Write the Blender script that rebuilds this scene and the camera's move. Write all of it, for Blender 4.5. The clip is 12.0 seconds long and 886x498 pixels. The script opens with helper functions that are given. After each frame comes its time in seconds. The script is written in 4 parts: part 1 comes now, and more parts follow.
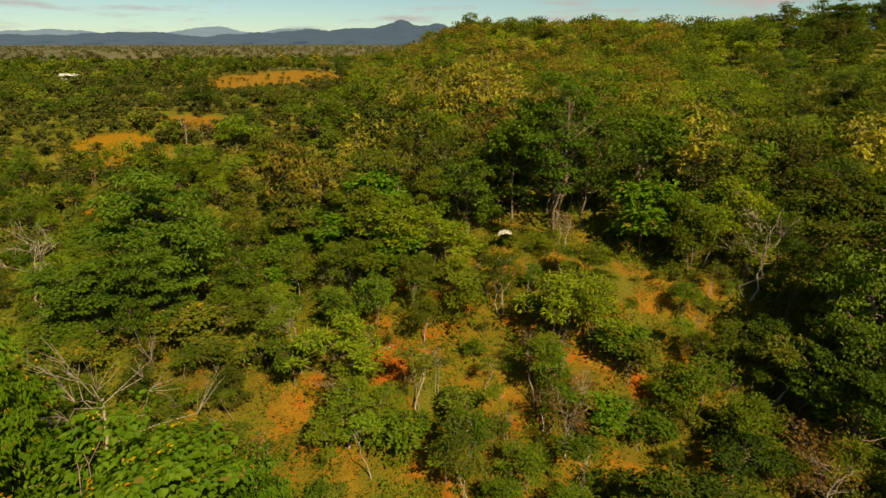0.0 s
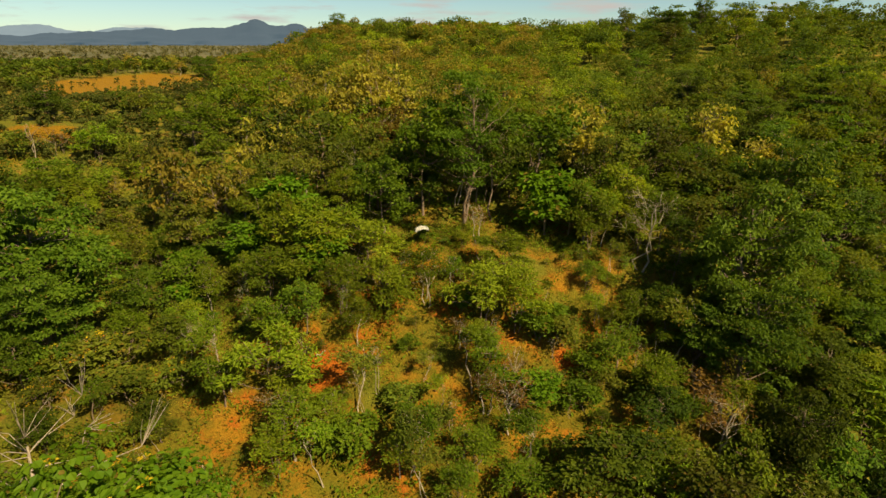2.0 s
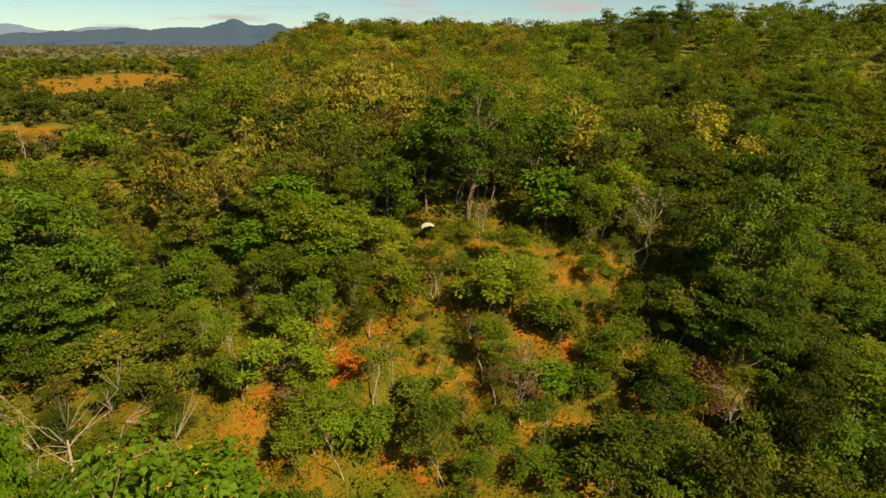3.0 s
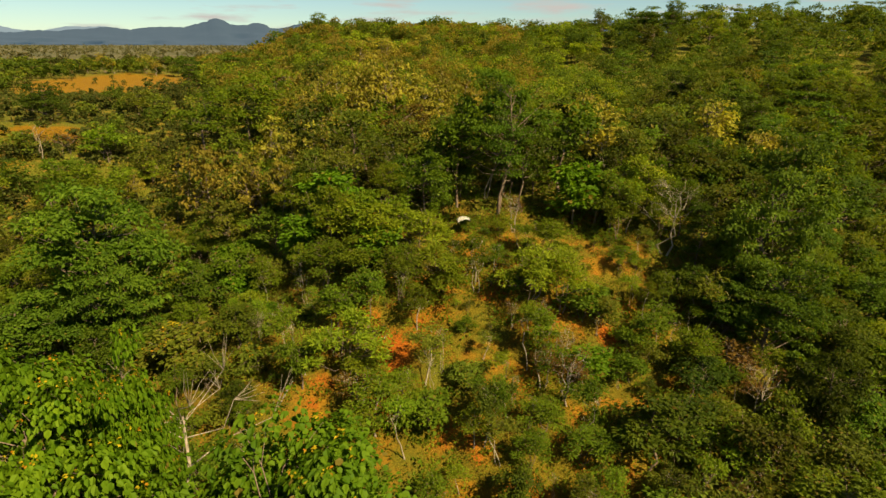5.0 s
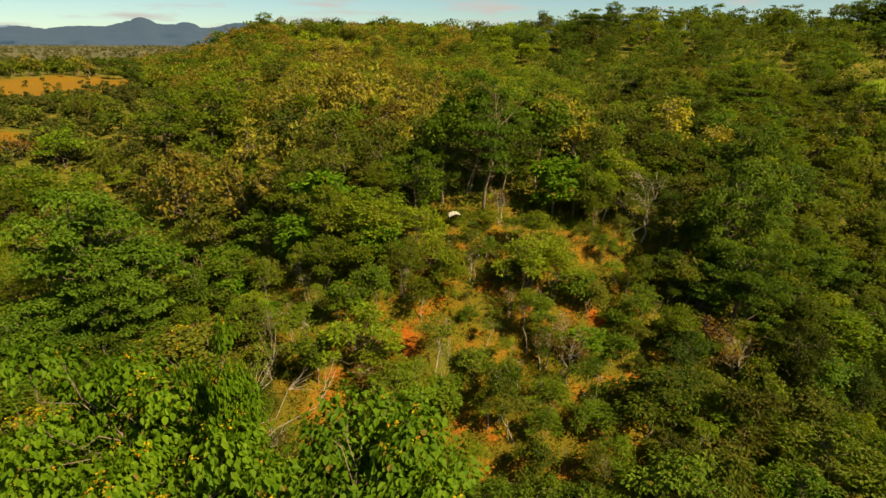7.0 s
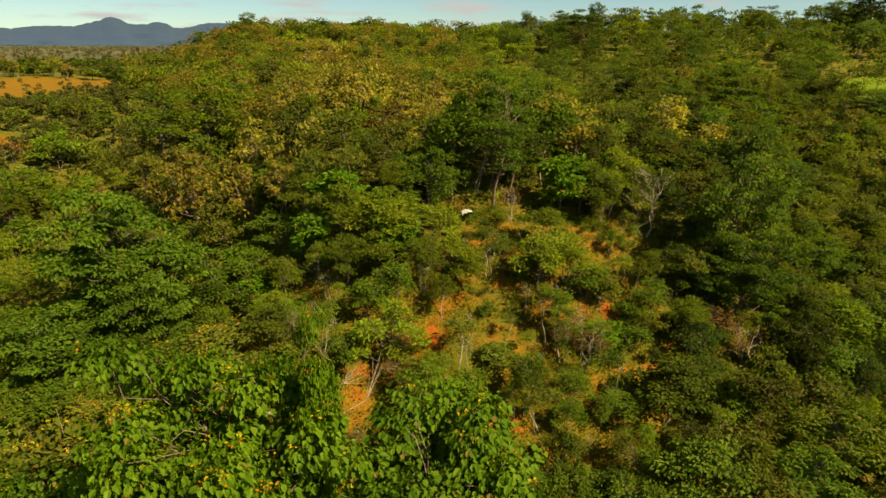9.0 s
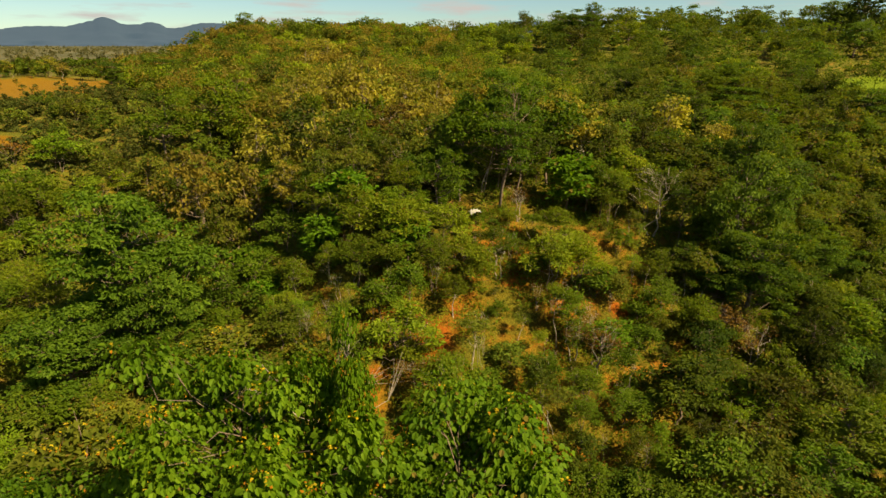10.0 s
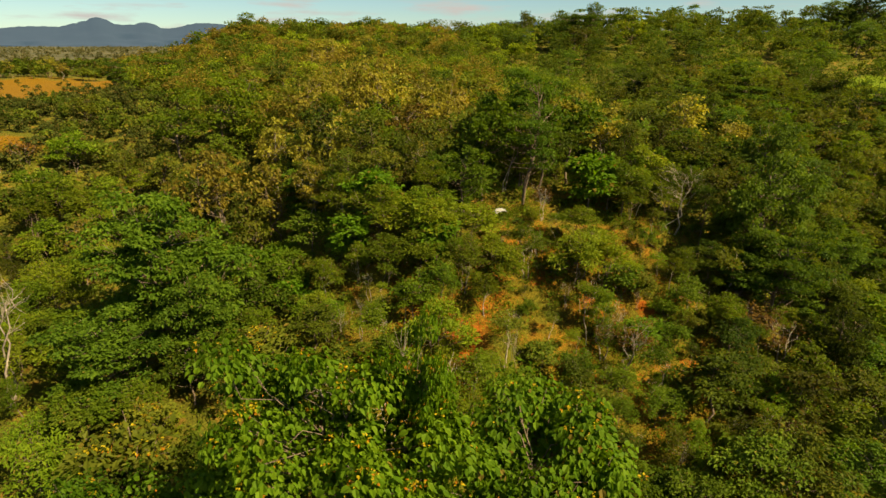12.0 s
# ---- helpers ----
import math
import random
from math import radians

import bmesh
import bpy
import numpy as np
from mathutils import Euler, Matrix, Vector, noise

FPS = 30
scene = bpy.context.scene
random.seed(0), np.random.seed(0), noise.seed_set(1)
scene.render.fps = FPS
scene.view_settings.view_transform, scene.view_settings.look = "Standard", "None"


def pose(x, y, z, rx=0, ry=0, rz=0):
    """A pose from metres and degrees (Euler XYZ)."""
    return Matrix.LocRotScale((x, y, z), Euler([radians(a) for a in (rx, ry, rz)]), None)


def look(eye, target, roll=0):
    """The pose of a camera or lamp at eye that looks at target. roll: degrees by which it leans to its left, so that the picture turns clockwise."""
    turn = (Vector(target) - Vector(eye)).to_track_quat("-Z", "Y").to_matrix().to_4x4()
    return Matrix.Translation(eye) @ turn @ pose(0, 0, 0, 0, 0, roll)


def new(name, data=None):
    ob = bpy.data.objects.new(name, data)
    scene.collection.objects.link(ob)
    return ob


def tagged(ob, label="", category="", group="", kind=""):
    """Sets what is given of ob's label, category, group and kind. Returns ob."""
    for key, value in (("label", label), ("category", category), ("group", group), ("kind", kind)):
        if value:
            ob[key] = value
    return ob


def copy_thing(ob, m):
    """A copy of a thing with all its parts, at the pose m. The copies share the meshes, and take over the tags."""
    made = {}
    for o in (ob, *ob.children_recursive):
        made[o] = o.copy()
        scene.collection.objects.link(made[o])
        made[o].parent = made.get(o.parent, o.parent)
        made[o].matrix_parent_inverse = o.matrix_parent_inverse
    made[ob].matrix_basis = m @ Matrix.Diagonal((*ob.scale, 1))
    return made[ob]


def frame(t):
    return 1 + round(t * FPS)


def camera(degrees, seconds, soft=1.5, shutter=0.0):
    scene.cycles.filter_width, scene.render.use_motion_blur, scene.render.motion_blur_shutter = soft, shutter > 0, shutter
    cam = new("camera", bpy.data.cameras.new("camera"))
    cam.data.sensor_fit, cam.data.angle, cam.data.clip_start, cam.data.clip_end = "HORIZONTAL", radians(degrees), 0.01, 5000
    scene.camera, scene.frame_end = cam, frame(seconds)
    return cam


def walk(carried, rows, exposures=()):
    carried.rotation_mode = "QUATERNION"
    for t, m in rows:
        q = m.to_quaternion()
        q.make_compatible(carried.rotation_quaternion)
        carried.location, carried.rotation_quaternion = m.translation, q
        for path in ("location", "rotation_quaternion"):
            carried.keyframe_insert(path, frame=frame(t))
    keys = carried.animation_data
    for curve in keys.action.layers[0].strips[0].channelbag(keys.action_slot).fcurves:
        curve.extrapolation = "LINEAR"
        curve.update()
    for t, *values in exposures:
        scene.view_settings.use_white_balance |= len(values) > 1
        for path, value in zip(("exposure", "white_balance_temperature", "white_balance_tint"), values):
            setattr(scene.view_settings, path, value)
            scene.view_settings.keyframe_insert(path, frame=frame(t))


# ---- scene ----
cam = camera(79.3, 12.0, soft=1.5)
METRES, EYE, TILT, LEAN, TURN = 30.0, 32.0, -21.2, 0.0, 0.0
ROWS = [
    (0.0, 0.0, 0.0, 0.0, 0.0, 0.0, 0.0),
    (0.5, -0.0311, -0.0004, -0.0002, -3.19, -0.02, 1.22),
    (1.0, -0.0704, -0.0024, -0.0019, -7.27, -0.12, 2.72),
    (1.5, -0.1076, -0.0064, -0.0044, -10.89, -0.31, 4.06),
    (2.0, -0.1558, -0.0109, -0.0078, -13.03, -0.45, 4.8),
    (2.5, -0.1995, -0.0173, -0.0107, -13.92, -0.53, 5.11),
    (3.0, -0.2506, -0.0237, -0.0141, -14.89, -0.62, 5.47),
    (5.0, -0.4645, -0.0419, -0.0218, -16.45, -0.78, 6.01),
    (5.5, -0.519, -0.0437, -0.0213, -16.8, -0.84, 6.15),
    (6.0, -0.573, -0.0477, -0.0205, -18.03, -1.0, 6.61),
    (6.5, -0.6202, -0.0501, -0.0204, -20.08, -1.22, 7.34),
    (7.0, -0.6696, -0.0482, -0.0207, -22.35, -1.49, 8.11),
    (9.0, -0.8099, -0.0178, -0.0103, -24.55, -1.79, 8.89),
    (9.5, -0.8353, -0.0061, -0.0062, -24.9, -1.85, 9.04),
    (10.0, -0.8613, 0.0066, -0.0017, -25.1, -1.88, 9.13),
    (10.5, -0.8832, 0.017, 0.0017, -25.22, -1.9, 9.17),
    (11.0, -0.9087, 0.0292, 0.0048, -25.38, -1.92, 9.24),
    (11.5, -0.9373, 0.0422, 0.009, -25.54, -1.93, 9.3),
    (12.0, -0.9741, 0.059, 0.0147, -25.59, -1.94, 9.33),
]
walk(cam, [(t, pose(0, 0, EYE, TILT, LEAN, TURN) @ pose(METRES * x, METRES * y, METRES * z, 90 + pitch, roll, yaw)) for t, x, y, z, yaw, pitch, roll in ROWS],
     exposures=[(0.0, 1.17, 7800, 12), (1.5, 1.34, 7800, 12), (12.0, 1.45, 7800, 11)])

# ---------------------------------------------------------------- world, sun
SUN_AZ, SUN_EL = 146.0, 46.0          # degrees from +y towards +x, degrees up
sun_way = Vector((math.sin(radians(SUN_AZ)) * math.cos(radians(SUN_EL)),
                  math.cos(radians(SUN_AZ)) * math.cos(radians(SUN_EL)), math.sin(radians(SUN_EL))))
world = bpy.data.worlds.new("world")
scene.world = world
world.use_nodes = True
wn, wl = world.node_tree.nodes, world.node_tree.links
wn.clear()
w_out, w_bg = wn.new("ShaderNodeOutputWorld"), wn.new("ShaderNodeBackground")
sky = wn.new("ShaderNodeTexSky")
sky.sky_type, sky.sun_disc = "NISHITA", False
sky.sun_elevation, sky.sun_rotation = radians(SUN_EL), radians(SUN_AZ)
sky.air_density, sky.dust_density, sky.ozone_density = 1.0, 0.0, 2.0
# soft fair-weather clouds all round, low over the horizon
w_co, w_map = wn.new("ShaderNodeTexCoord"), wn.new("ShaderNodeMapping")
w_map.inputs["Scale"].default_value = (1.0, 1.0, 7.0)
w_noise = wn.new("ShaderNodeTexNoise")
w_noise.inputs["Scale"].default_value = 7.0
w_noise.inputs["Detail"].default_value = 7.0
w_noise.inputs["Roughness"].default_value = 0.55
w_ramp = wn.new("ShaderNodeValToRGB")
w_ramp.color_ramp.elements[0].position, w_ramp.color_ramp.elements[1].position = 0.52, 0.70
w_mix = wn.new("ShaderNodeMix")
w_mix.data_type = "RGBA"
w_mix.inputs["B"].default_value = (2.9, 3.05, 3.2, 1)
wl.new(w_co.outputs["Generated"], w_map.inputs["Vector"])
wl.new(w_map.outputs["Vector"], w_noise.inputs["Vector"])
wl.new(w_noise.outputs["Fac"], w_ramp.inputs["Fac"])
wl.new(w_ramp.outputs["Color"], w_mix.inputs["Factor"])
w_blue = wn.new("ShaderNodeMix")
w_blue.data_type, w_blue.blend_type = "RGBA", "MULTIPLY"
w_blue.inputs["Factor"].default_value = 1.0
w_blue.inputs["B"].default_value = (0.37, 0.50, 0.58, 1)
wl.new(sky.outputs["Color"], w_blue.inputs["A"])
wl.new(w_blue.outputs["Result"], w_mix.inputs["A"])
wl.new(w_mix.outputs["Result"], w_bg.inputs["Color"])
w_bg.inputs["Strength"].default_value = 0.070
wl.new(w_bg.outputs["Background"], w_out.inputs["Surface"])

sun = new("sun", bpy.data.lights.new("sun", "SUN"))
sun.data.energy, sun.data.angle, sun.data.color = 4.2, radians(0.6), (1.0, 0.91, 0.70)
sun.matrix_world = look(sun_way * 300, (0, 0, 0))

# ---------------------------------------------------------------- materials


def shader(name):
    m = bpy.data.materials.new(name)
    m.use_nodes = True
    n, l = m.node_tree.nodes, m.node_tree.links
    return m, n, l, n["Principled BSDF"], n["Material Output"]


def rgba(c):
    return (*c, 1.0)


def mixer(n, l, fac, a, b, blend="MIX"):
    """A colour mix; fac, a and b are sockets, numbers or colours."""
    m = n.new("ShaderNodeMix")
    m.data_type, m.blend_type = "RGBA", blend
    for key, v in (("Factor", fac), ("A", a), ("B", b)):
        if isinstance(v, bpy.types.NodeSocket):
            l.new(v, m.inputs[key])
        elif key == "Factor":
            m.inputs[key].default_value = v
        else:
            m.inputs[key].default_value = rgba(v)
    return m.outputs["Result"]


def noise_tex(n, l, scale, detail=4.0, rough=0.55, co="Object", stretch=None):
    c, t = n.new("ShaderNodeTexCoord"), n.new("ShaderNodeTexNoise")
    t.inputs["Scale"].default_value, t.inputs["Detail"].default_value, t.inputs["Roughness"].default_value = scale, detail, rough
    src = c.outputs[co]
    if stretch:
        mp = n.new("ShaderNodeMapping")
        mp.inputs["Scale"].default_value = stretch
        l.new(src, mp.inputs["Vector"])
        src = mp.outputs["Vector"]
    l.new(src, t.inputs["Vector"])
    return t.outputs["Fac"]


def ramp(n, l, fac, lo, hi):
    r = n.new("ShaderNodeMapRange")
    r.inputs["From Min"].default_value, r.inputs["From Max"].default_value = lo, hi
    l.new(fac, r.inputs["Value"])
    return r.outputs["Result"]


def leaf_material(name, dark, light, dry=(0.17, 0.13, 0.02), dry_share=0.08, through_light=0.36, tree_vary=0.5):
    """Leaves: each leaf its own tone, each tree its own tint, some leaves dry; light shines through."""
    m, n, l, bsdf, out = shader(name)
    geo, obi = n.new("ShaderNodeNewGeometry"), n.new("ShaderNodeObjectInfo")
    col = mixer(n, l, geo.outputs["Random Per Island"], dark, light)
    patch = noise_tex(n, l, 0.55, 2.0)
    col = mixer(n, l, ramp(n, l, patch, 0.45, 0.9), col, tuple(c * 0.7 for c in dark))
    wide = noise_tex(n, l, 0.13, 1.0)
    col = mixer(n, l, 1.0, col, mixer(n, l, ramp(n, l, wide, 0.3, 0.7), (0.72, 0.76, 0.75), (1.28, 1.22, 1.2)), "MULTIPLY")
    gt = n.new("ShaderNodeMath")
    gt.operation = "GREATER_THAN"
    scr = n.new("ShaderNodeMath")
    scr.operation = "MULTIPLY_ADD"
    l.new(geo.outputs["Random Per Island"], scr.inputs[0])
    scr.inputs[1].default_value, scr.inputs[2].default_value = 37.31, 0.0
    frc = n.new("ShaderNodeMath")
    frc.operation = "FRACT"
    l.new(scr.outputs[0], frc.inputs[0])
    l.new(frc.outputs[0], gt.inputs[0])
    gt.inputs[1].default_value = 1.0 - dry_share
    col = mixer(n, l, gt.outputs[0], col, dry)
    hsv = n.new("ShaderNodeHueSaturation")
    hue = n.new("ShaderNodeMapRange")
    hue.inputs["To Min"].default_value, hue.inputs["To Max"].default_value = 0.5 - 0.03 * tree_vary, 0.5 + 0.018 * tree_vary
    val = n.new("ShaderNodeMapRange")
    val.inputs["To Min"].default_value, val.inputs["To Max"].default_value = 1 - 0.6 * tree_vary, 1 + 0.55 * tree_vary
    frc2 = n.new("ShaderNodeMath")
    frc2.operation = "FRACT"
    mul2 = n.new("ShaderNodeMath")
    mul2.operation = "MULTIPLY"
    mul2.inputs[1].default_value = 7.13
    l.new(obi.outputs["Random"], mul2.inputs[0])
    l.new(mul2.outputs[0], frc2.inputs[0])
    l.new(obi.outputs["Random"], hue.inputs["Value"])
    l.new(frc2.outputs[0], val.inputs["Value"])
    l.new(hue.outputs["Result"], hsv.inputs["Hue"])
    l.new(val.outputs["Result"], hsv.inputs["Value"])
    l.new(col, hsv.inputs["Color"])
    l.new(hsv.outputs["Color"], bsdf.inputs["Base Color"])
    bsdf.inputs["Roughness"].default_value = 0.6
    bsdf.inputs["Specular IOR Level"].default_value = 0.08
    tr, mx = n.new("ShaderNodeBsdfTranslucent"), n.new("ShaderNodeMixShader")
    warm = mixer(n, l, 1.0, hsv.outputs["Color"], (1.2, 1.15, 0.6), "MULTIPLY")
    l.new(warm, tr.inputs["Color"])
    mx.inputs["Fac"].default_value = through_light
    l.new(bsdf.outputs[0], mx.inputs[1])
    l.new(tr.outputs[0], mx.inputs[2])
    l.new(mx.outputs[0], out.inputs["Surface"])
    return m


def bark_material(name, dark, light):
    m, n, l, bsdf, out = shader(name)
    f = noise_tex(n, l, 3.0, 6.0, 0.65, stretch=(3, 3, 0.6))
    col = mixer(n, l, ramp(n, l, f, 0.35, 0.65), dark, light)
    l.new(col, bsdf.inputs["Base Color"])
    bsdf.inputs["Roughness"].default_value = 0.9
    bump = n.new("ShaderNodeBump")
    bump.inputs["Strength"].default_value, bump.inputs["Distance"].default_value = 0.6, 0.03
    l.new(noise_tex(n, l, 14.0, 5.0, 0.7, stretch=(1, 1, 0.25)), bump.inputs["Height"])
    l.new(bump.outputs[0], bsdf.inputs["Normal"])
    return m


LEAF_DARK = leaf_material("leaf_dark_green", (0.052, 0.089, 0.007), (0.110, 0.162, 0.015), dry_share=0.015, through_light=0.50, tree_vary=0.8)
LEAF_TEAK = leaf_material("leaf_broad_green", (0.064, 0.114, 0.006), (0.124, 0.184, 0.012), dry_share=0.02, through_light=0.50, tree_vary=0.3)
LEAF_DROOP = leaf_material("leaf_large_drooping", (0.058, 0.130, 0.006), (0.120, 0.204, 0.011), dry_share=0.015, through_light=0.50, tree_vary=0.25)
LEAF_PLAIN = leaf_material("leaf_plain_woods", (0.042, 0.055, 0.009), (0.090, 0.100, 0.016), dry=(0.13, 0.09, 0.02), dry_share=0.10, through_light=0.40, tree_vary=0.3)
LEAF_MID = leaf_material("leaf_mid_green", (0.056, 0.100, 0.006), (0.114, 0.164, 0.013), dry_share=0.02, through_light=0.50, tree_vary=0.8)
LEAF_ROSETTE = leaf_material("leaf_rosette_green", (0.056, 0.112, 0.007), (0.120, 0.190, 0.015), dry_share=0.012, through_light=0.50, tree_vary=0.2)
LEAF_FINE = leaf_material("leaf_feathery_green", (0.094, 0.150, 0.008), (0.178, 0.230, 0.015), dry_share=0.03, through_light=0.50, tree_vary=0.8)
LEAF_OLIVE = leaf_material("leaf_olive", (0.068, 0.096, 0.008), (0.142, 0.164, 0.017), dry=(0.16, 0.12, 0.015), dry_share=0.06, through_light=0.50, tree_vary=0.8)
LEAF_DRY = leaf_material("leaf_yellowing", (0.190, 0.170, 0.015), (0.370, 0.310, 0.042), dry=(0.20, 0.15, 0.03), dry_share=0.12, through_light=0.50, tree_vary=0.5)
LEAF_BROWN = leaf_material("leaf_dead_brown", (0.095, 0.052, 0.008), (0.180, 0.100, 0.015), dry=(0.09, 0.05, 0.010), dry_share=0.3, tree_vary=0.4)
LEAF_RUSTY = leaf_material("leaf_rusty_olive", (0.085, 0.062, 0.006), (0.150, 0.105, 0.012), dry=(0.16, 0.09, 0.015), dry_share=0.1, tree_vary=0.4)
LEAF_LIME = leaf_material("leaf_lime", (0.064, 0.142, 0.006), (0.118, 0.210, 0.012), dry_share=0.03, through_light=0.50, tree_vary=0.3)
# distance haze is mixed into the base colour of these leaves
LEAF_HAZE_TINT = leaf_material("leaf_haze_tint", (0.075, 0.080, 0.028), (0.135, 0.125, 0.045), dry=(0.13, 0.10, 0.035), dry_share=0.15, tree_vary=0.2)
FLOWER = leaf_material("flower_yellow", (0.30, 0.22, 0.01), (0.48, 0.34, 0.02), dry=(0.36, 0.14, 0.01), dry_share=0.2, tree_vary=0.1)
BARK_PALE = bark_material("bark_pale", (0.13, 0.098, 0.062), (0.36, 0.29, 0.19))
BARK_BROWN = bark_material("bark_brown", (0.075, 0.048, 0.028), (0.21, 0.145, 0.085))


def spot(n, l, x, y, rx, ry, soft=0.35):
    """1 inside an ellipse on the plan with a ragged rim, 0 outside."""
    c, mp, ln = n.new("ShaderNodeTexCoord"), n.new("ShaderNodeMapping"), n.new("ShaderNodeVectorMath")
    mp.inputs["Location"].default_value = (-x / rx, -y / ry, 0)
    mp.inputs["Scale"].default_value = (1 / rx, 1 / ry, 0)
    ln.operation = "LENGTH"
    l.new(c.outputs["Object"], mp.inputs["Vector"])
    l.new(mp.outputs["Vector"], ln.inputs[0])
    rag = n.new("ShaderNodeMath")
    rag.operation = "MULTIPLY_ADD"
    l.new(noise_tex(n, l, 4.0 / rx, 5.0, 0.6), rag.inputs[0])
    rag.inputs[1].default_value = 1.1
    l.new(ln.outputs["Value"], rag.inputs[2])
    r = n.new("ShaderNodeMapRange")
    r.inputs["From Min"].default_value, r.inputs["From Max"].default_value = 1.55 + soft, 1.55 - soft
    l.new(rag.outputs[0], r.inputs["Value"])
    return r.outputs["Result"]


def ground_material():
    """Olive weeds and litter; on the slope red-orange earth and dry grass; dry and green fields further off; haze
    tinted into the far plain.
    """
    m, n, l, bsdf, out = shader("dry_hillside")
    big, mid, fine = noise_tex(n, l, 0.12, 4.0), noise_tex(n, l, 0.6, 5.0), noise_tex(n, l, 5.0, 6.0, 0.7)
    tone = ramp(n, l, fine, 0.3, 0.7)
    earth = mixer(n, l, tone, (0.17, 0.048, 0.005), (0.29, 0.090, 0.009))
    grass = mixer(n, l, tone, (0.145, 0.068, 0.005), (0.24, 0.112, 0.009))
    weeds = mixer(n, l, tone, (0.062, 0.066, 0.006), (0.120, 0.112, 0.010))
    slope = mixer(n, l, ramp(n, l, mid, 0.38, 0.54), earth, grass)
    slope = mixer(n, l, ramp(n, l, noise_tex(n, l, 0.33, 4.0), 0.42, 0.55), slope, mixer(n, l, tone, (0.072, 0.056, 0.004), (0.130, 0.094, 0.007)))
    slope = mixer(n, l, ramp(n, l, big, 0.54, 0.66), slope, weeds)
    open_wood = mixer(n, l, ramp(n, l, mid, 0.54, 0.68), weeds, mixer(n, l, tone, (0.15, 0.080, 0.012), (0.24, 0.135, 0.020)))
    col = mixer(n, l, spot(n, l, 4, 42, 27, 19), open_wood, slope)
    litter = noise_tex(n, l, 1.4, 5.0, 0.7)
    col = mixer(n, l, ramp(n, l, litter, 0.64, 0.86), col, (0.12, 0.060, 0.012))
    for x, y, rx, ry in ((-74, 264, 37, 66), (-69, 113, 10, 7), (-61, 92, 4.5, 4.5), (-59, 131, 9, 6), (47, 99, 4, 4), (97, 63, 7, 4.5)):
        col = mixer(n, l, spot(n, l, x, y, rx, ry, 0.2), col, mixer(n, l, tone, (0.130, 0.066, 0.003), (0.23, 0.115, 0.006)))
    for x, y, rx, ry in ((160, 93, 30, 12),):
        col = mixer(n, l, spot(n, l, x, y, rx, ry, 0.12), col, mixer(n, l, tone, (0.080, 0.120, 0.003), (0.125, 0.165, 0.005)))
    for x, y, rx, ry in ((-5.2, 43.8, 2.2, 2.0), (18.4, 41.4, 1.2, 1.2)):
        col = mixer(n, l, spot(n, l, x, y, rx, ry, 0.3), col, mixer(n, l, tone, (0.19, 0.042, 0.004), (0.30, 0.082, 0.008)))
    far = n.new("ShaderNodeTexCoord")
    ln = n.new("ShaderNodeVectorMath")
    ln.operation = "LENGTH"
    l.new(far.outputs["Object"], ln.inputs[0])
    # far plain: haze painted into the ground colour, growing from 330 m out
    haze_col = mixer(n, l, ramp(n, l, noise_tex(n, l, 0.012, 6.0, 0.65, stretch=(1, 0.4, 1)), 0.4, 0.6), (0.060, 0.060, 0.024), (0.105, 0.090, 0.038))
    col = mixer(n, l, ramp(n, l, ln.outputs["Value"], 330, 700), col, haze_col)
    l.new(col, bsdf.inputs["Base Color"])
    bsdf.inputs["Roughness"].default_value = 0.95
    bsdf.inputs["Specular IOR Level"].default_value = 0.1
    bump = n.new("ShaderNodeBump")
    bump.inputs["Strength"].default_value, bump.inputs["Distance"].default_value = 0.9, 0.25
    l.new(fine, bump.inputs["Height"])
    l.new(bump.outputs[0], bsdf.inputs["Normal"])
    return m


GROUND = ground_material()

# ---------------------------------------------------------------- the lie of the land


def ease(a, b, v):
    t = np.clip((v - a) / (b - a), 0.0, 1.0)
    return t * t * (3 - 2 * t)


def wave(x, y, s, seed):
    """Smooth bumps, about -1 to 1, s metres across."""
    r = np.random.RandomState(seed)
    z = 0.0
    for k in range(5):
        a, p = r.uniform(0, math.pi), r.uniform(0, 6.28)
        f = 6.28 / s * r.uniform(0.6, 1.5)
        z = z + np.sin((x * math.cos(a) + y * math.sin(a)) * f + p)
    return z / 2.6


def ground_z(x, y):
    """Height of the ground: a ravine before the camera, the red slope, the wooded plateau, the far ridge, the plain."""
    x, y = np.asarray(x, float), np.asarray(y, float)
    slope = -8 + 19.5 * ease(16, 66, y)
    left = -8 + 10.5 * ease(16, 48, y) + 9.0 * ease(75, 140, y)
    z = left + (slope - left) * ease(-22, -6, x)
    z = z + 9.0 * np.exp(-((x + 28) / 12) ** 2 - ((y - 14) / 14) ** 2)
    r, th = np.hypot(x, y), np.degrees(np.arctan2(x, y))
    front = ease(-30, 20, y)
    ridge = ease(-8, 4, th) * (1 - ease(80, 110, th))
    z = z + front * (8.0 * ease(80, 190, r) * (0.5 + 0.5 * ridge))
    z = z + front * ridge * (13.0 + 5.0 * ease(22, 45, th)) * ease(170, 300, r)
    away = ease(330, 700, r)
    z = z * (1 - away) + 15.0 * away
    near = 1 - ease(200, 400, r)
    return z + (0.45 * wave(x, y, 11, 3) + 0.16 * wave(x, y, 3.1, 4)) * near + 1.2 * wave(x, y, 70, 5) * ease(60, 120, r)


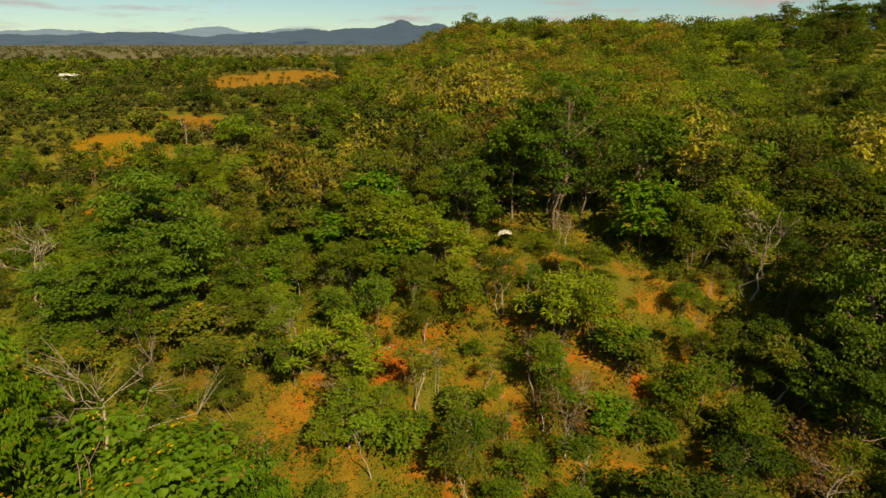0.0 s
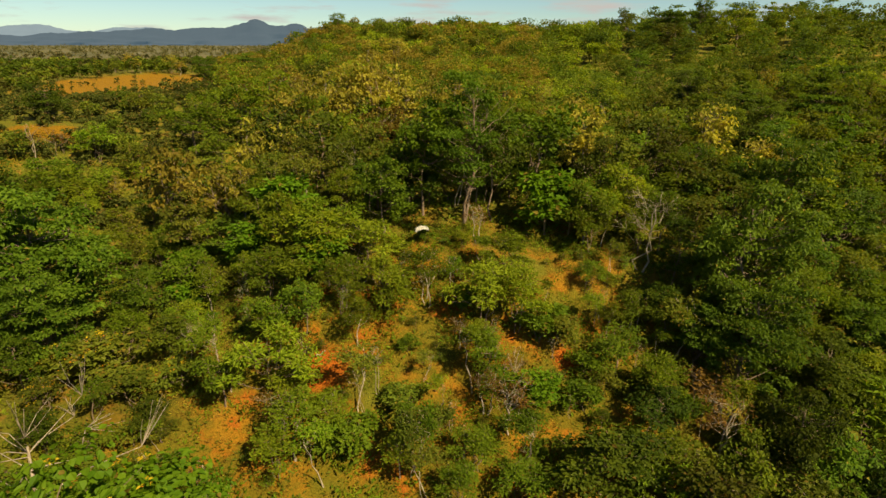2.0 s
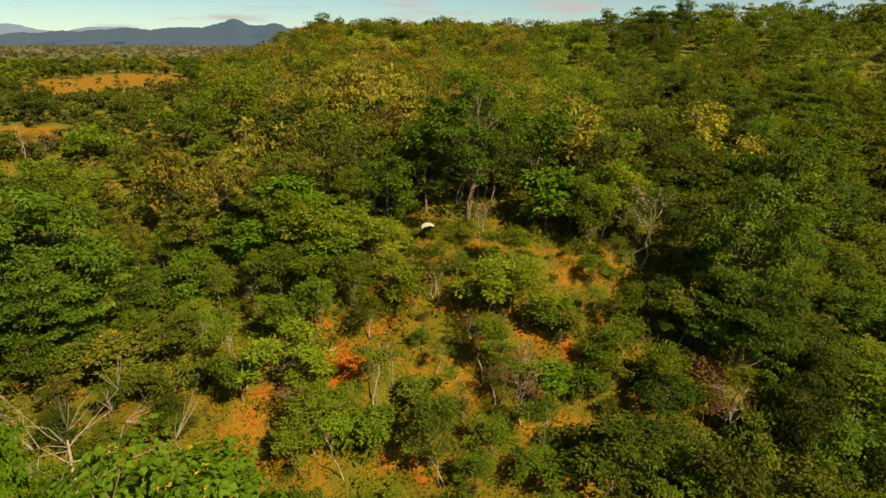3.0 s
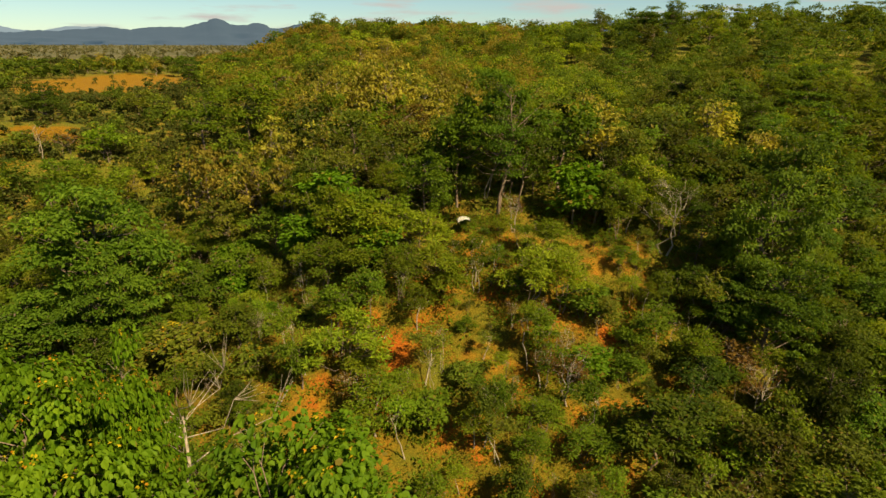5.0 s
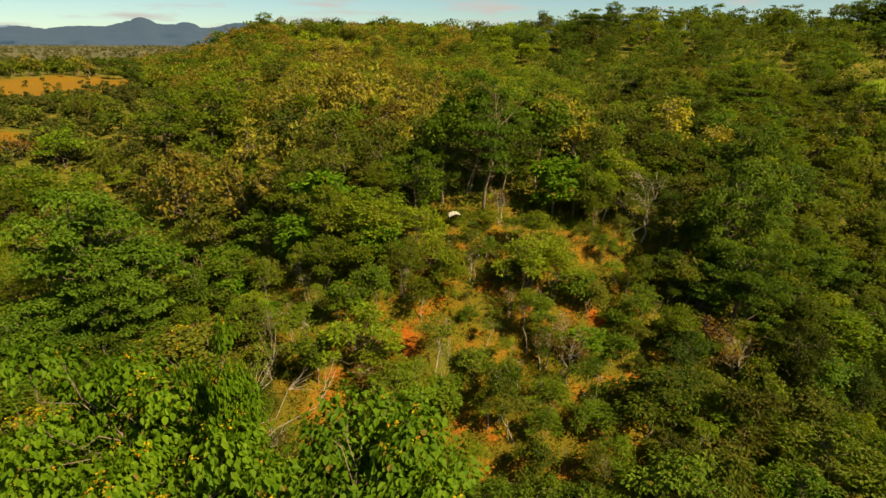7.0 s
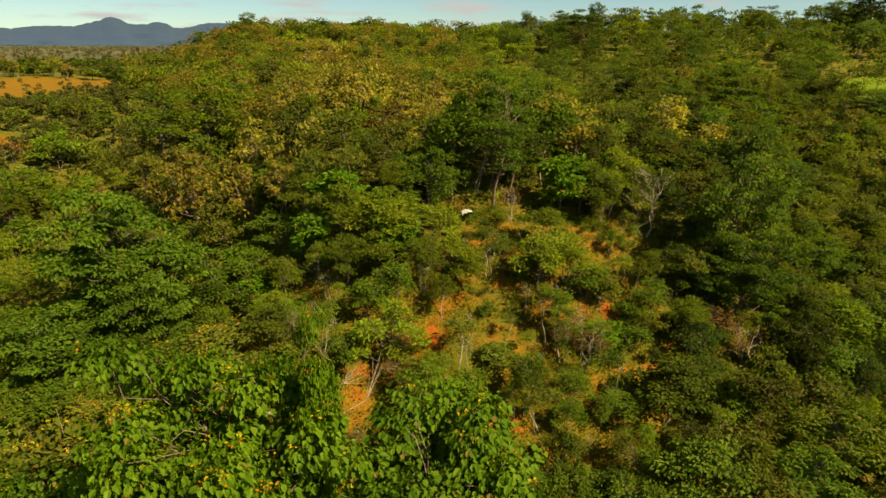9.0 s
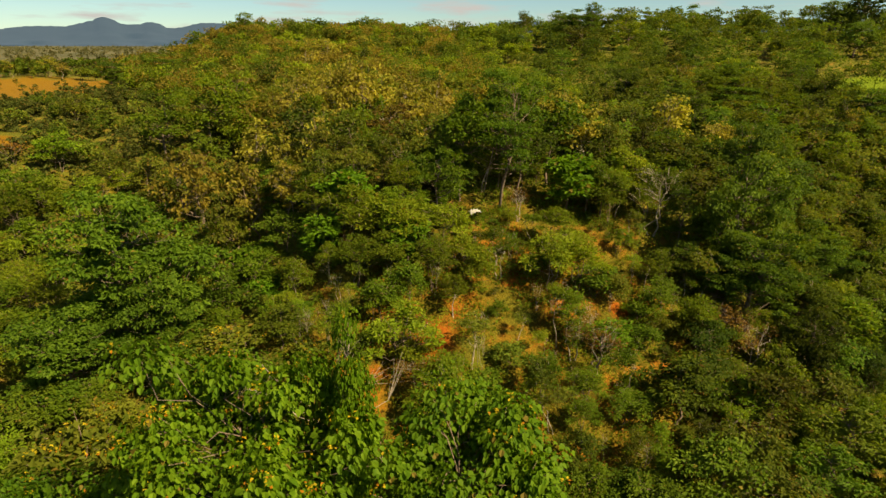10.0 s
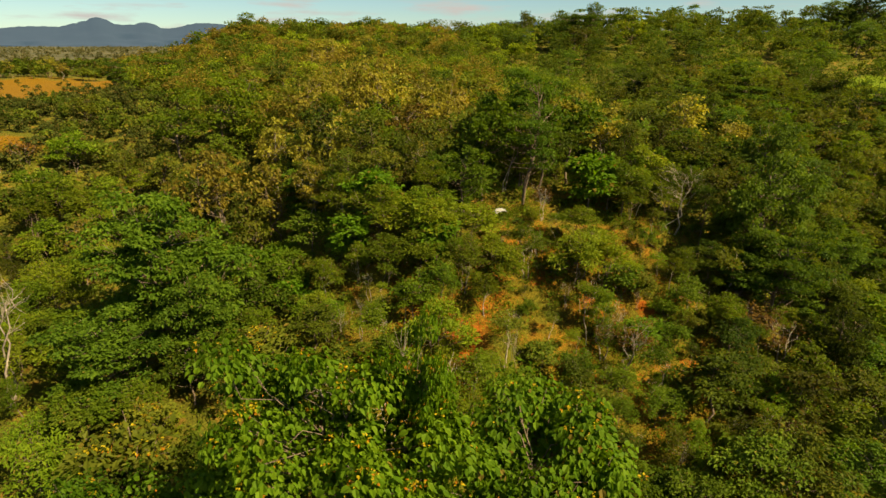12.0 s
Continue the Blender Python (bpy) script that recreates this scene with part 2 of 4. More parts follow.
def mesh_of(name, verts, faces, smooth=True):
    me = bpy.data.meshes.new(name)
    verts = np.asarray(verts, np.float32)
    faces = np.asarray(faces, np.int32)
    k = faces.shape[1]
    me.vertices.add(len(verts))
    me.vertices.foreach_set("co", verts.ravel())
    me.loops.add(faces.size)
    me.loops.foreach_set("vertex_index", faces.ravel())
    me.polygons.add(len(faces))
    me.polygons.foreach_set("loop_start", np.arange(0, faces.size, k, dtype=np.int32))
    me.polygons.foreach_set("loop_total", np.full(len(faces), k, np.int32))
    me.polygons.foreach_set("use_smooth", np.full(len(faces), smooth))
    me.update()
    me.validate()
    return me


def steps(near_a, near_b, step, far, grow=1.16):
    """Coordinates, fine between near_a and near_b, ever coarser out to far on both sides."""
    mid = list(np.arange(near_a, near_b, step))
    lo, hi, s = [], [], step
    while near_a - sum(lo) > -far:
        s *= grow
        lo.append(s)
    s = step
    while near_b + sum(hi) < far:
        s *= grow
        hi.append(s)
    return np.array(sorted([near_a - v for v in np.cumsum(lo)] + mid + [near_b + v for v in np.cumsum(hi)]))


def build_ground():
    xs, ys = steps(-60, 80, 0.9, 4600), steps(4, 110, 0.9, 4600)
    gx, gy = np.meshgrid(xs, ys)
    v = np.stack([gx.ravel(), gy.ravel(), ground_z(gx, gy).ravel()], 1)
    w, h = len(xs), len(ys)
    i = (np.arange(h - 1)[:, None] * w + np.arange(w - 1)[None, :]).ravel()
    ob = new("ground", mesh_of("ground", v, np.stack([i, i + 1, i + w + 1, i + w], 1)))
    ob.data.materials.append(GROUND)
    tagged(ob, "red-orange hillside earth with dry grass and weeds", "ground", kind="structure")


build_ground()

# ---------------------------------------------------------------- trees


def unit(v):
    return v / np.maximum(np.linalg.norm(v, axis=-1, keepdims=True), 1e-6)


class Bits:
    """Collects vertices and triangles of one mesh."""

    def __init__(self):
        self.v, self.f, self.n = [], [], 0

    def add(self, v, f):
        self.v.append(np.asarray(v, float))
        self.f.append(np.asarray(f, int) + self.n)
        self.n += len(v)

    def mesh(self, name, smooth=True):
        return mesh_of(name, np.concatenate(self.v), np.concatenate(self.f), smooth)


def tube(bits, pts, radii, sides=5):
    """A tapered limb along pts."""
    pts, radii = np.asarray(pts, float), np.asarray(radii, float)
    way = unit(np.gradient(pts, axis=0))
    side = unit(np.cross(way, np.array([0.31, 0.95, 0.05])))
    up = np.cross(way, side)
    a = np.arange(sides) * 2 * math.pi / sides
    ring = pts[:, None] + radii[:, None, None] * (np.cos(a)[None, :, None] * side[:, None] + np.sin(a)[None, :, None] * up[:, None])
    f = []
    for k in range(len(pts) - 1):
        for j in range(sides):
            p, q = k * sides + j, k * sides + (j + 1) % sides
            f += [(p, q, q + sides), (p, q + sides, p + sides)]
    bits.add(ring.reshape(-1, 3), f)


def bend(rs, a, b, wob, n=4, sag=0.0):
    """Points of a crooked way from a to b."""
    t = np.linspace(0, 1, n)[:, None]
    p = a + (b - a) * t
    p[1:-1] += rs.normal(0, wob, (n - 2, 3))
    p[:, 2] += sag * np.sin(np.pi * t[:, 0])
    return p


def leaves(bits, rs, pos, out, length, width, droop, fold=0.2, jitter=0.45, broad=False):
    """One folded leaf at each pos; out: the way from its clump's heart. broad: a heart-shaped blade with more corners."""
    n = len(pos)
    axis = unit(out * np.array([1, 1, 0.3]) + rs.normal(0, jitter, (n, 3)) + np.array([0, 0, -droop]))
    norm = out + np.array([0, 0, 0.5]) + rs.normal(0, 0.36, (n, 3))
    side = unit(np.cross(axis, norm))
    norm = unit(np.cross(side, axis))
    s = rs.uniform(0.65, 1.3, (n, 1))
    ln, wd = length * s, width * s
    base, tip = pos, pos + axis * ln - norm * ln * 0.12
    i = np.arange(n)[:, None]
    if broad:
        rows = [base]
        for sgn in (1, -1):
            for q, w in ((0.22, 0.48), (0.62, 0.42)):
                rows.append(pos + axis * ln * q + sgn * side * wd * w + norm * wd * fold)
        rows.append(tip)
        v = np.stack(rows, 1).reshape(-1, 3)
        i = i * 6
        f = np.concatenate([i + [[0, 2, 1]], i + [[0, 5, 2]], i + [[0, 3, 4]], i + [[0, 4, 5]]], 0)
    else:
        mid = pos + axis * ln * 0.45
        lf = mid + side * wd * 0.5 + norm * wd * fold
        rt = mid - side * wd * 0.5 + norm * wd * fold
        v = np.stack([base, lf, tip, rt], 1).reshape(-1, 3)
        i = i * 4
        f = np.concatenate([i + [[0, 2, 1]], i + [[0, 3, 2]]], 0)
    bits.add(v, f)


def tuft(rs, heart, size, flat, n):
    """Places of n leaves on a dome round heart, and their outward ways."""
    d = unit(rs.normal(0, 1, (n, 3)))
    low = d[:, 2] < 0
    d[low, 2] *= np.where(rs.random_sample(low.sum()) < 0.8, -1.0, 0.5)
    lump = 1 + 0.18 * np.sin(d[:, :1] * 5 + heart[0] * 3) * np.cos(d[:, 1:2] * 5 + heart[1] * 3)
    pos = heart + d * size * lump * rs.uniform(0.42, 1.14, (n, 1)) * np.array([1, 1, flat])
    return pos, unit(d / np.array([1, 1, max(flat, 0.35)]))


def make_tree(name, label, category, seed, height, radius, base, clumps, clump_r, per, leaf, leaf_w, material,
              bark=BARK_BROWN, trunk_r=0.16, stems=1, shape="round", droop=0.2, flat=0.6, flowers=0, lean=0.0, twigs=1, far=False, broad=False):
    """One tree at the origin: an empty with its trunk, its crown and, where it has them, its flowers. far: fewer, larger sprays."""
    if far:
        clumps, per, leaf, leaf_w, clump_r, twigs = int(clumps * 0.85), int(per * 0.62), leaf * 1.2, leaf_w * 1.3, clump_r * 1.05, twigs // 3
    rs = np.random.RandomState(seed)
    root = new(name)
    tagged(root, label, category, group=name.replace("_", " ") + "s of the hillside")
    wood, crown = Bits(), Bits()
    limbs = Bits() if per < 30 else wood
    tops = []
    for s in range(stems):
        a = rs.uniform(0, 6.28)
        foot = np.array([math.cos(a), math.sin(a), 0]) * (0.18 * (stems > 1)) + np.array([0, 0, -0.6])
        spread = (0.28 * radius if stems > 1 else 0.06 * radius) + lean
        top = np.array([math.cos(a) * spread, math.sin(a) * spread, height * 0.82])
        p = bend(rs, foot, top, (0.018 if trunk_r < 0.1 and stems < 3 else 0.035) * height, 6)
        r = np.linspace(trunk_r, trunk_r * 0.22, 6) * (1.0 if stems == 1 else 0.75)
        r[0] *= 1.25
        tube(wood, p, r, 6)
        tops.append((p, r))
    # hearts of the leaf clumps, in an uneven crown
    hearts = []
    lobes = rs.normal(0, 1, (7, 3))
    lobes = unit(lobes)
    amp = rs.uniform(0.55, 1.1, 7)
    arms_n = max(6, clumps // 5)
    arm = np.arange(arms_n) + 0.5
    arm_z, arm_a = 1 - 1.72 * arm / arms_n, arm * 2.39996 + rs.uniform(0, 6.28)
    arm_q = np.sqrt(np.maximum(0, 1 - arm_z ** 2))
    arm_d = unit(np.stack([np.cos(arm_a) * arm_q, np.sin(arm_a) * arm_q, arm_z], 1) + rs.normal(0, 0.14, (arms_n, 3)))
    arm_l = rs.uniform(0.72, 1.15, arms_n)
    for k in range(clumps):
        # clumps gather round the ends of the main limbs, with gaps between
        d = unit(arm_d[k % arms_n] + rs.normal(0, 0.20, 3))
        if shape != "tall" and d[2] < -0.75:
            d[2] *= -0.5
        grow = (0.80 + 0.30 * max(0.0, float(np.max(amp * (lobes @ d) ** 3)))) * arm_l[k % arms_n]
        u = (rs.uniform(0.78, 1.0) if (k // arms_n) % 4 else rs.uniform(0.35, 0.7)) * grow
        half = (height - base) / 2
        c = np.array([d[0] * radius * u, d[1] * radius * u, base + half + d[2] * half * min(u, 1.0)])
        if shape == "layer":
            lv = math.floor(rs.uniform(0, 4.99))
            h = lv / 4.0
            a, q = rs.uniform(0, 6.28), radius * (1.0 - 0.62 * h) * rs.uniform(0.15, 1.0) ** 0.5
            c = np.array([math.cos(a) * q, math.sin(a) * q, base + (height - base) * h + rs.normal(0, 0.4)])
        if shape == "shelf":
            c[2] = base + (np.round((c[2] - base) / (height - base) * 6.5) + rs.normal(0, 0.10)) / 6.5 * (height - base)
        if shape == "flat":
            c[2] = base + (height - base) * (0.2 + 0.8 * (1 - 0.8 * (np.hypot(c[0], c[1]) / radius) ** 2) * rs.uniform(0.45, 1.0))
        if shape == "tall":
            taper = 1.0 - 0.55 * abs((c[2] - base) / (height - base) - 0.45)
            c[:2] *= taper
        hearts.append(c)
    # keep the leaves within the tree's height and width
    high = max(c[2] for c in hearts) + 0.9 * clump_r * flat * (per > 0)
    far_out = max(float(np.hypot(c[0], c[1])) for c in hearts) + 0.7 * clump_r
    for c in hearts:
        c[2] = base + (c[2] - base) * (height - base) / (high - base)
        c[:2] *= 1.08 * radius / far_out
    for c in hearts:
        p, r = tops[rs.randint(stems)]
        zr = c[2] - (0.15 if shape == "layer" else 0.45) * np.hypot(*c[:2]) - 0.3
        t = np.clip((zr - p[0, 2]) / (p[-1, 2] - p[0, 2]), 0.25, 0.97)
        k = t * (len(p) - 1)
        i = min(int(k), len(p) - 2)
        start = p[i] + (p[i + 1] - p[i]) * (k - i)
        rr = (r[i] + (r[i + 1] - r[i]) * (k - i)) * 0.5
        limb = bend(rs, start, c, 0.06 * radius, 4, sag=-0.04 * radius)
        tube(limbs, limb, np.linspace(rr, 0.016, 4), 3)
        for q in range(twigs):
            e = c + unit(rs.normal(0, 1, 3) + np.array([0, 0, 0.5])) * clump_r * rs.uniform(0.6, 1.1)
            tube(limbs, bend(rs, limb[2], e, 0.08, 3), [0.022, 0.014, 0.007], 3)
        if per:
            n = max(3, int(per * rs.uniform(0.6, 1.4)))
            pos, d = tuft(rs, c, clump_r * rs.uniform(0.6, 1.3), flat * rs.uniform(0.8, 1.35), n)
            leaves(crown, rs, pos, d, leaf, leaf_w, droop, broad=broad and not far)
    trunk = new("trunk", wood.mesh("trunk"))
    trunk.parent = root
    trunk.data.materials.append(bark)
    if limbs is not wood:
        arms = new("limb", limbs.mesh("limb"))
        arms.parent = root
        arms.data.materials.append(bark)
    if per:
        top = new("crown", crown.mesh("crown", False))
        top.parent = root
        top.data.materials.append(material)
    if flowers:
        fb = Bits()
        for k in range(flowers):
            c = hearts[rs.randint(len(hearts))] + np.array([rs.normal(0, 0.35) * clump_r, rs.normal(0, 0.35) * clump_r, clump_r * flat * rs.uniform(0.75, 1.15)])
            n = 8
            d = unit(rs.normal(0, 1, (n, 3)))
            leaves(fb, rs, c + d * 0.10, d, 0.12, 0.08, 0.0)
        fl = new("blossom", fb.mesh("blossom", False))
        fl.parent = root
        fl.data.materials.append(FLOWER)
        tagged(fl, "yellow blossom", kind="stuff")
    root["made_height"] = height
    return root


KINDS = {}


def kind(key, *trees):
    """A kind of tree: near builds, and plainer ones for the distance."""
    KINDS[key] = [make_tree(*a, **k) for a, k in trees]
    KINDS[key + " far"] = [make_tree(*a, **k, far=True) for a, k in trees]


def T(*a, **k):
    return a, k


kind("teak",
     T("broadleaf_tree", "tall tree with large bright green leaves and yellow flower tips", "tree", 11, 19, 5.2, 7.0, 78, 1.05, 175, 0.27, 0.19, LEAF_DROOP, trunk_r=0.24, droop=1.3, flat=0.7, flowers=110, broad=True),
     T("broadleaf_tree", "tall slender tree with large bright green leaves and yellow flower tips", "tree", 12, 21, 3.6, 8.0, 66, 0.95, 165, 0.27, 0.19, LEAF_DROOP, trunk_r=0.22, droop=1.3, flat=0.75, flowers=60, broad=True),
     T("broadleaf_tree", "tree with large bright green leaves", "tree", 13, 13, 3.2, 5.0, 44, 1.0, 150, 0.27, 0.19, LEAF_DROOP, trunk_r=0.18, droop=1.3, flat=0.75, flowers=16, broad=True))
kind("dark",
     T("spreading_tree", "large rounded tree with dense dark green leaves", "tree", 21, 14, 6.4, 0.8, 76, 1.35, 130, 0.40, 0.26, LEAF_DARK, trunk_r=0.3, flat=0.5, shape="shelf", droop=0.4),
     T("spreading_tree", "large rounded tree with dense dark green leaves", "tree", 22, 13, 5.8, 0.8, 80, 1.15, 105, 0.38, 0.25, LEAF_DARK, trunk_r=0.28, flat=0.6, droop=0.6),
     T("spreading_tree", "very large rounded tree with rosettes of green leaves in tiers", "tree", 23, 16, 7.2, 1.0, 112, 1.25, 120, 0.42, 0.27, LEAF_ROSETTE, trunk_r=0.34, flat=0.5, shape="shelf", droop=0.5))
kind("green",
     T("leafy_tree", "green leafy tree of middle height on the slope", "tree", 31, 8, 3.1, 1.6, 30, 0.95, 66, 0.34, 0.21, LEAF_TEAK, trunk_r=0.12),
     T("leafy_tree", "green leafy tree of middle height on the slope", "tree", 32, 9, 3.2, 1.6, 32, 0.95, 66, 0.34, 0.21, LEAF_MID, trunk_r=0.13, droop=0.4),
     T("leafy_tree", "olive-green leafy tree of middle height", "tree", 33, 8, 3.1, 1.5, 30, 0.95, 62, 0.33, 0.20, LEAF_OLIVE, trunk_r=0.12))
kind("fine",
     T("feathery_tree", "small tree with feathery light green foliage", "tree", 41, 6, 2.8, 1.2, 26, 0.80, 84, 0.34, 0.13, LEAF_FINE, trunk_r=0.09, stems=2, shape="flat", flat=0.36, droop=0.1),
     T("feathery_tree", "small tree with feathery light green foliage", "tree", 42, 6.5, 2.9, 1.2, 29, 0.80, 84, 0.34, 0.13, LEAF_FINE, trunk_r=0.09, stems=3, shape="flat", flat=0.36, droop=0.1),
     T("feathery_tree", "small slender tree with thin feathery foliage and pale trunk", "tree", 43, 7, 2.3, 2.4, 20, 0.82, 80, 0.33, 0.13, LEAF_FINE, bark=BARK_PALE, trunk_r=0.11, shape="flat", flat=0.4, lean=0.6))
kind("dry",
     T("thinning_tree", "tall thinning tree with sparse yellowing leaves", "tree", 51, 13, 3.2, 3.0, 60, 0.75, 30, 0.40, 0.27, LEAF_DRY, trunk_r=0.15, shape="tall", bark=BARK_PALE, droop=0.9, flat=0.8),
     T("thinning_tree", "tall thinning tree with sparse olive leaves", "tree", 52, 12, 3.0, 2.5, 56, 0.75, 32, 0.40, 0.27, LEAF_OLIVE, trunk_r=0.14, shape="tall", droop=0.9, flat=0.8),
     T("thinning_tree", "tall thinning tree with sparse yellowing leaves", "tree", 53, 11, 3.4, 3.0, 52, 0.8, 30, 0.40, 0.26, LEAF_DRY, trunk_r=0.16, stems=2, droop=0.9, flat=0.7))
kind("layer",
     T("tiered_tree", "tree with flat tiers of green foliage", "tree", 61, 13, 4.8, 4.0, 40, 1.45, 90, 0.38, 0.19, LEAF_DARK, trunk_r=0.2, shape="layer", flat=0.32),
     T("tiered_tree", "tree with flat tiers of olive-green foliage", "tree", 62, 12, 5.0, 3.5, 40, 1.45, 90, 0.38, 0.19, LEAF_OLIVE, trunk_r=0.2, shape="layer", flat=0.32))
kind("bare",
     T("bare_tree", "leafless tree with pale grey branches", "tree", 71, 8, 2.8, 3.0, 16, 0.9, 0, 0.2, 0.1, LEAF_BROWN, bark=BARK_PALE, trunk_r=0.12, stems=3, twigs=3),
     T("bare_tree", "nearly leafless tree with pale branches and few brown leaves", "tree", 72, 6, 1.9, 2.6, 14, 0.7, 16, 0.17, 0.10, LEAF_OLIVE, bark=BARK_PALE, trunk_r=0.09, stems=2, twigs=2),
     T("bare_tree", "thin tree with bare crooked limbs and few olive leaves", "tree", 73, 9, 3.2, 3.0, 22, 0.9, 26, 0.20, 0.12, LEAF_OLIVE, bark=BARK_PALE, trunk_r=0.12, stems=2, twigs=3),
     T("bare_tree", "tall leafless tree with spreading grey branches", "tree", 74, 16, 3.4, 10.0, 26, 1.0, 0, 0.2, 0.1, LEAF_BROWN, bark=BARK_PALE, trunk_r=0.16, stems=2, twigs=4))
kind("shrub",
     T("shrub", "low green shrub on the dry slope", "shrub", 81, 2.0, 1.2, 0.3, 10, 0.5, 60, 0.16, 0.08, LEAF_FINE, trunk_r=0.03, stems=3, flat=0.6),
     T("shrub", "low olive-green shrub on the dry slope", "shrub", 82, 1.8, 1.2, 0.2, 10, 0.5, 60, 0.16, 0.09, LEAF_OLIVE, trunk_r=0.03, stems=3, flat=0.6),
     T("shrub", "dark green low shrub", "shrub", 83, 2.2, 1.3, 0.2, 11, 0.5, 60, 0.18, 0.10, LEAF_DARK, trunk_r=0.03, stems=3, flat=0.6))
kind("brown",
     T("dry_shrub", "withered shrub with red-brown leaves", "shrub", 91, 2.0, 1.2, 0.3, 10, 0.45, 36, 0.14, 0.08, LEAF_BROWN, trunk_r=0.03, stems=3, twigs=4))
kind("lime",
     T("lime_green_tree", "small tree with bright lime-green leaves", "tree", 101, 5, 1.9, 0.5, 24, 0.7, 64, 0.34, 0.21, LEAF_LIME, trunk_r=0.08))
kind("olive",
     T("rounded_tree", "rounded olive-green tree of the plateau woods", "tree", 121, 9, 4.0, 1.2, 38, 1.15, 72, 0.36, 0.22, LEAF_OLIVE, trunk_r=0.16, flat=0.55),
     T("rounded_tree", "rounded green tree of the plateau woods", "tree", 122, 9, 3.8, 1.2, 38, 1.15, 72, 0.36, 0.20, LEAF_FINE, trunk_r=0.16, flat=0.55))
kind("bush",
     T("bush", "dense green bush on the hillside", "shrub", 131, 4, 2.2, 0.3, 22, 0.8, 60, 0.31, 0.19, LEAF_TEAK, trunk_r=0.05, stems=3),
     T("bush", "dense light green bush on the hillside", "shrub", 132, 4, 2.2, 0.3, 22, 0.8, 70, 0.31, 0.13, LEAF_FINE, trunk_r=0.05, stems=3, flat=0.45),
     T("bush", "dense olive bush on the hillside", "shrub", 133, 4, 2.2, 0.3, 22, 0.8, 60, 0.31, 0.18, LEAF_OLIVE, trunk_r=0.05, stems=3))
kind("yellow",
     T("flowering_shrub", "shrub with olive leaves and yellow flowers", "shrub", 111, 4, 2.2, 0.6, 22, 0.8, 56, 0.30, 0.18, LEAF_OLIVE, trunk_r=0.07, stems=2, flowers=22))

kind("dead",
     T("dead_tree", "dead tree with brown trunk and long bare spreading limbs", "tree", 172, 18.0, 6.2, 10.5, 11, 1.1, 0, 0.2, 0.1, LEAF_BROWN, bark=BARK_PALE, trunk_r=0.24, shape="flat", flat=0.5, twigs=6))
kind("forked",
     T("forked_tree", "tall forked tree with pale trunk and open green crown", "tree", 151, 18.5, 8.2, 3.6, 92, 1.35, 98, 0.38, 0.24, LEAF_ROSETTE, trunk_r=0.27, stems=2, lean=0.8, droop=0.5, flat=0.55, twigs=0))
kind("brownish",
     T("rusty_tree", "tree with rusty brown-olive foliage", "tree", 161, 11, 3.6, 2.0, 36, 1.05, 60, 0.36, 0.21, LEAF_RUSTY, trunk_r=0.16, flat=0.5))
kind("slender",
     T("slender_tree", "slender leaning tree with pale trunk and thin green foliage", "tree", 141, 7, 1.9, 4.0, 16, 0.75, 60, 0.32, 0.14, LEAF_FINE, bark=BARK_PALE, trunk_r=0.080, shape="flat", flat=0.4, lean=1.3),
     T("slender_tree", "slender forked tree with pale trunk and thin green foliage", "tree", 142, 7, 2.1, 3.8, 17, 0.75, 56, 0.32, 0.14, LEAF_OLIVE, bark=BARK_PALE, trunk_r=0.085, stems=2, shape="flat", flat=0.4, lean=0.9),
     T("slender_tree", "slender tree with pale trunk and orange-brown leaves", "tree", 143, 7, 2.2, 2.6, 22, 0.8, 28, 0.22, 0.12, LEAF_BROWN, bark=BARK_PALE, trunk_r=0.16, stems=2, lean=0.5, twigs=2))

FAR_FROM = 74.0


def place(key, x, y, height, turn=0.0, which=0, wide=1.0, sink=0.0):
    """A tree of a kind, standing on the ground at x, y, height metres tall."""
    if math.hypot(x + 12, y) > FAR_FROM:
        key += " far"
    proto = KINDS[key][which % len(KINDS[key])]
    s = height / proto["made_height"]
    tip = 5.0 * math.sin(x * 12.9 + y * 7.7), 5.0 * math.sin(x * 5.3 - y * 9.1)
    odd = 1 + 0.16 * math.sin(x * 3.7 + y * 2.9)
    m = Matrix.LocRotScale((x, y, float(ground_z(x, y)) - sink), Euler((radians(tip[0]), radians(tip[1]), radians(turn))), (s * wide * odd, s * wide / odd, s))
    return copy_thing(proto, m)


# bare earth and dry grass between the trees of the slope: x, y, radius
CLEAR = [(26.0, 46.8, 2.6), (27.6, 50.8, 1.8), (19.5, 52.5, 3.6), (16.8, 55.7, 2.6), (22.5, 50.0, 2.4), (7.0, 42.0, 2.6), (3.2, 42.6, 2.2), (13.2, 43.3, 2.2),
         (18.2, 40.8, 2.1), (-6.7, 34.8, 2.4), (-13.6, 38.9, 2.5), (-17.7, 42.4, 1.9), (-5.2, 42.6, 1.9), (-5.2, 45.2, 1.4), (-16.2, 53.6, 1.5), (-11.4, 52.8, 1.6),
         (-14.9, 55.6, 1.6), (16.0, 34.5, 3.0), (20.8, 35.3, 1.6), (-2.1, 40.8, 1.8), (-11.5, 42.8, 1.6), (8.2, 32.4, 1.5), (1.0, 31.2, 1.6), (4.8, 29.2, 1.7),
         (47.4, 98.9, 3.0), (29.0, 29.7, 1.5)]
# open fields: x, y, half width, half depth
FIELDS = [(-74.0, 264.0, 34.0, 60.0), (-69.0, 113.0, 7.0, 5.0), (-61.0, 92.0, 3.0, 3.0), (-59.0, 131.0, 8.0, 5.0), (163.0, 95.0, 24.0, 8.0), (97.0, 63.0, 5.0, 3.0)]
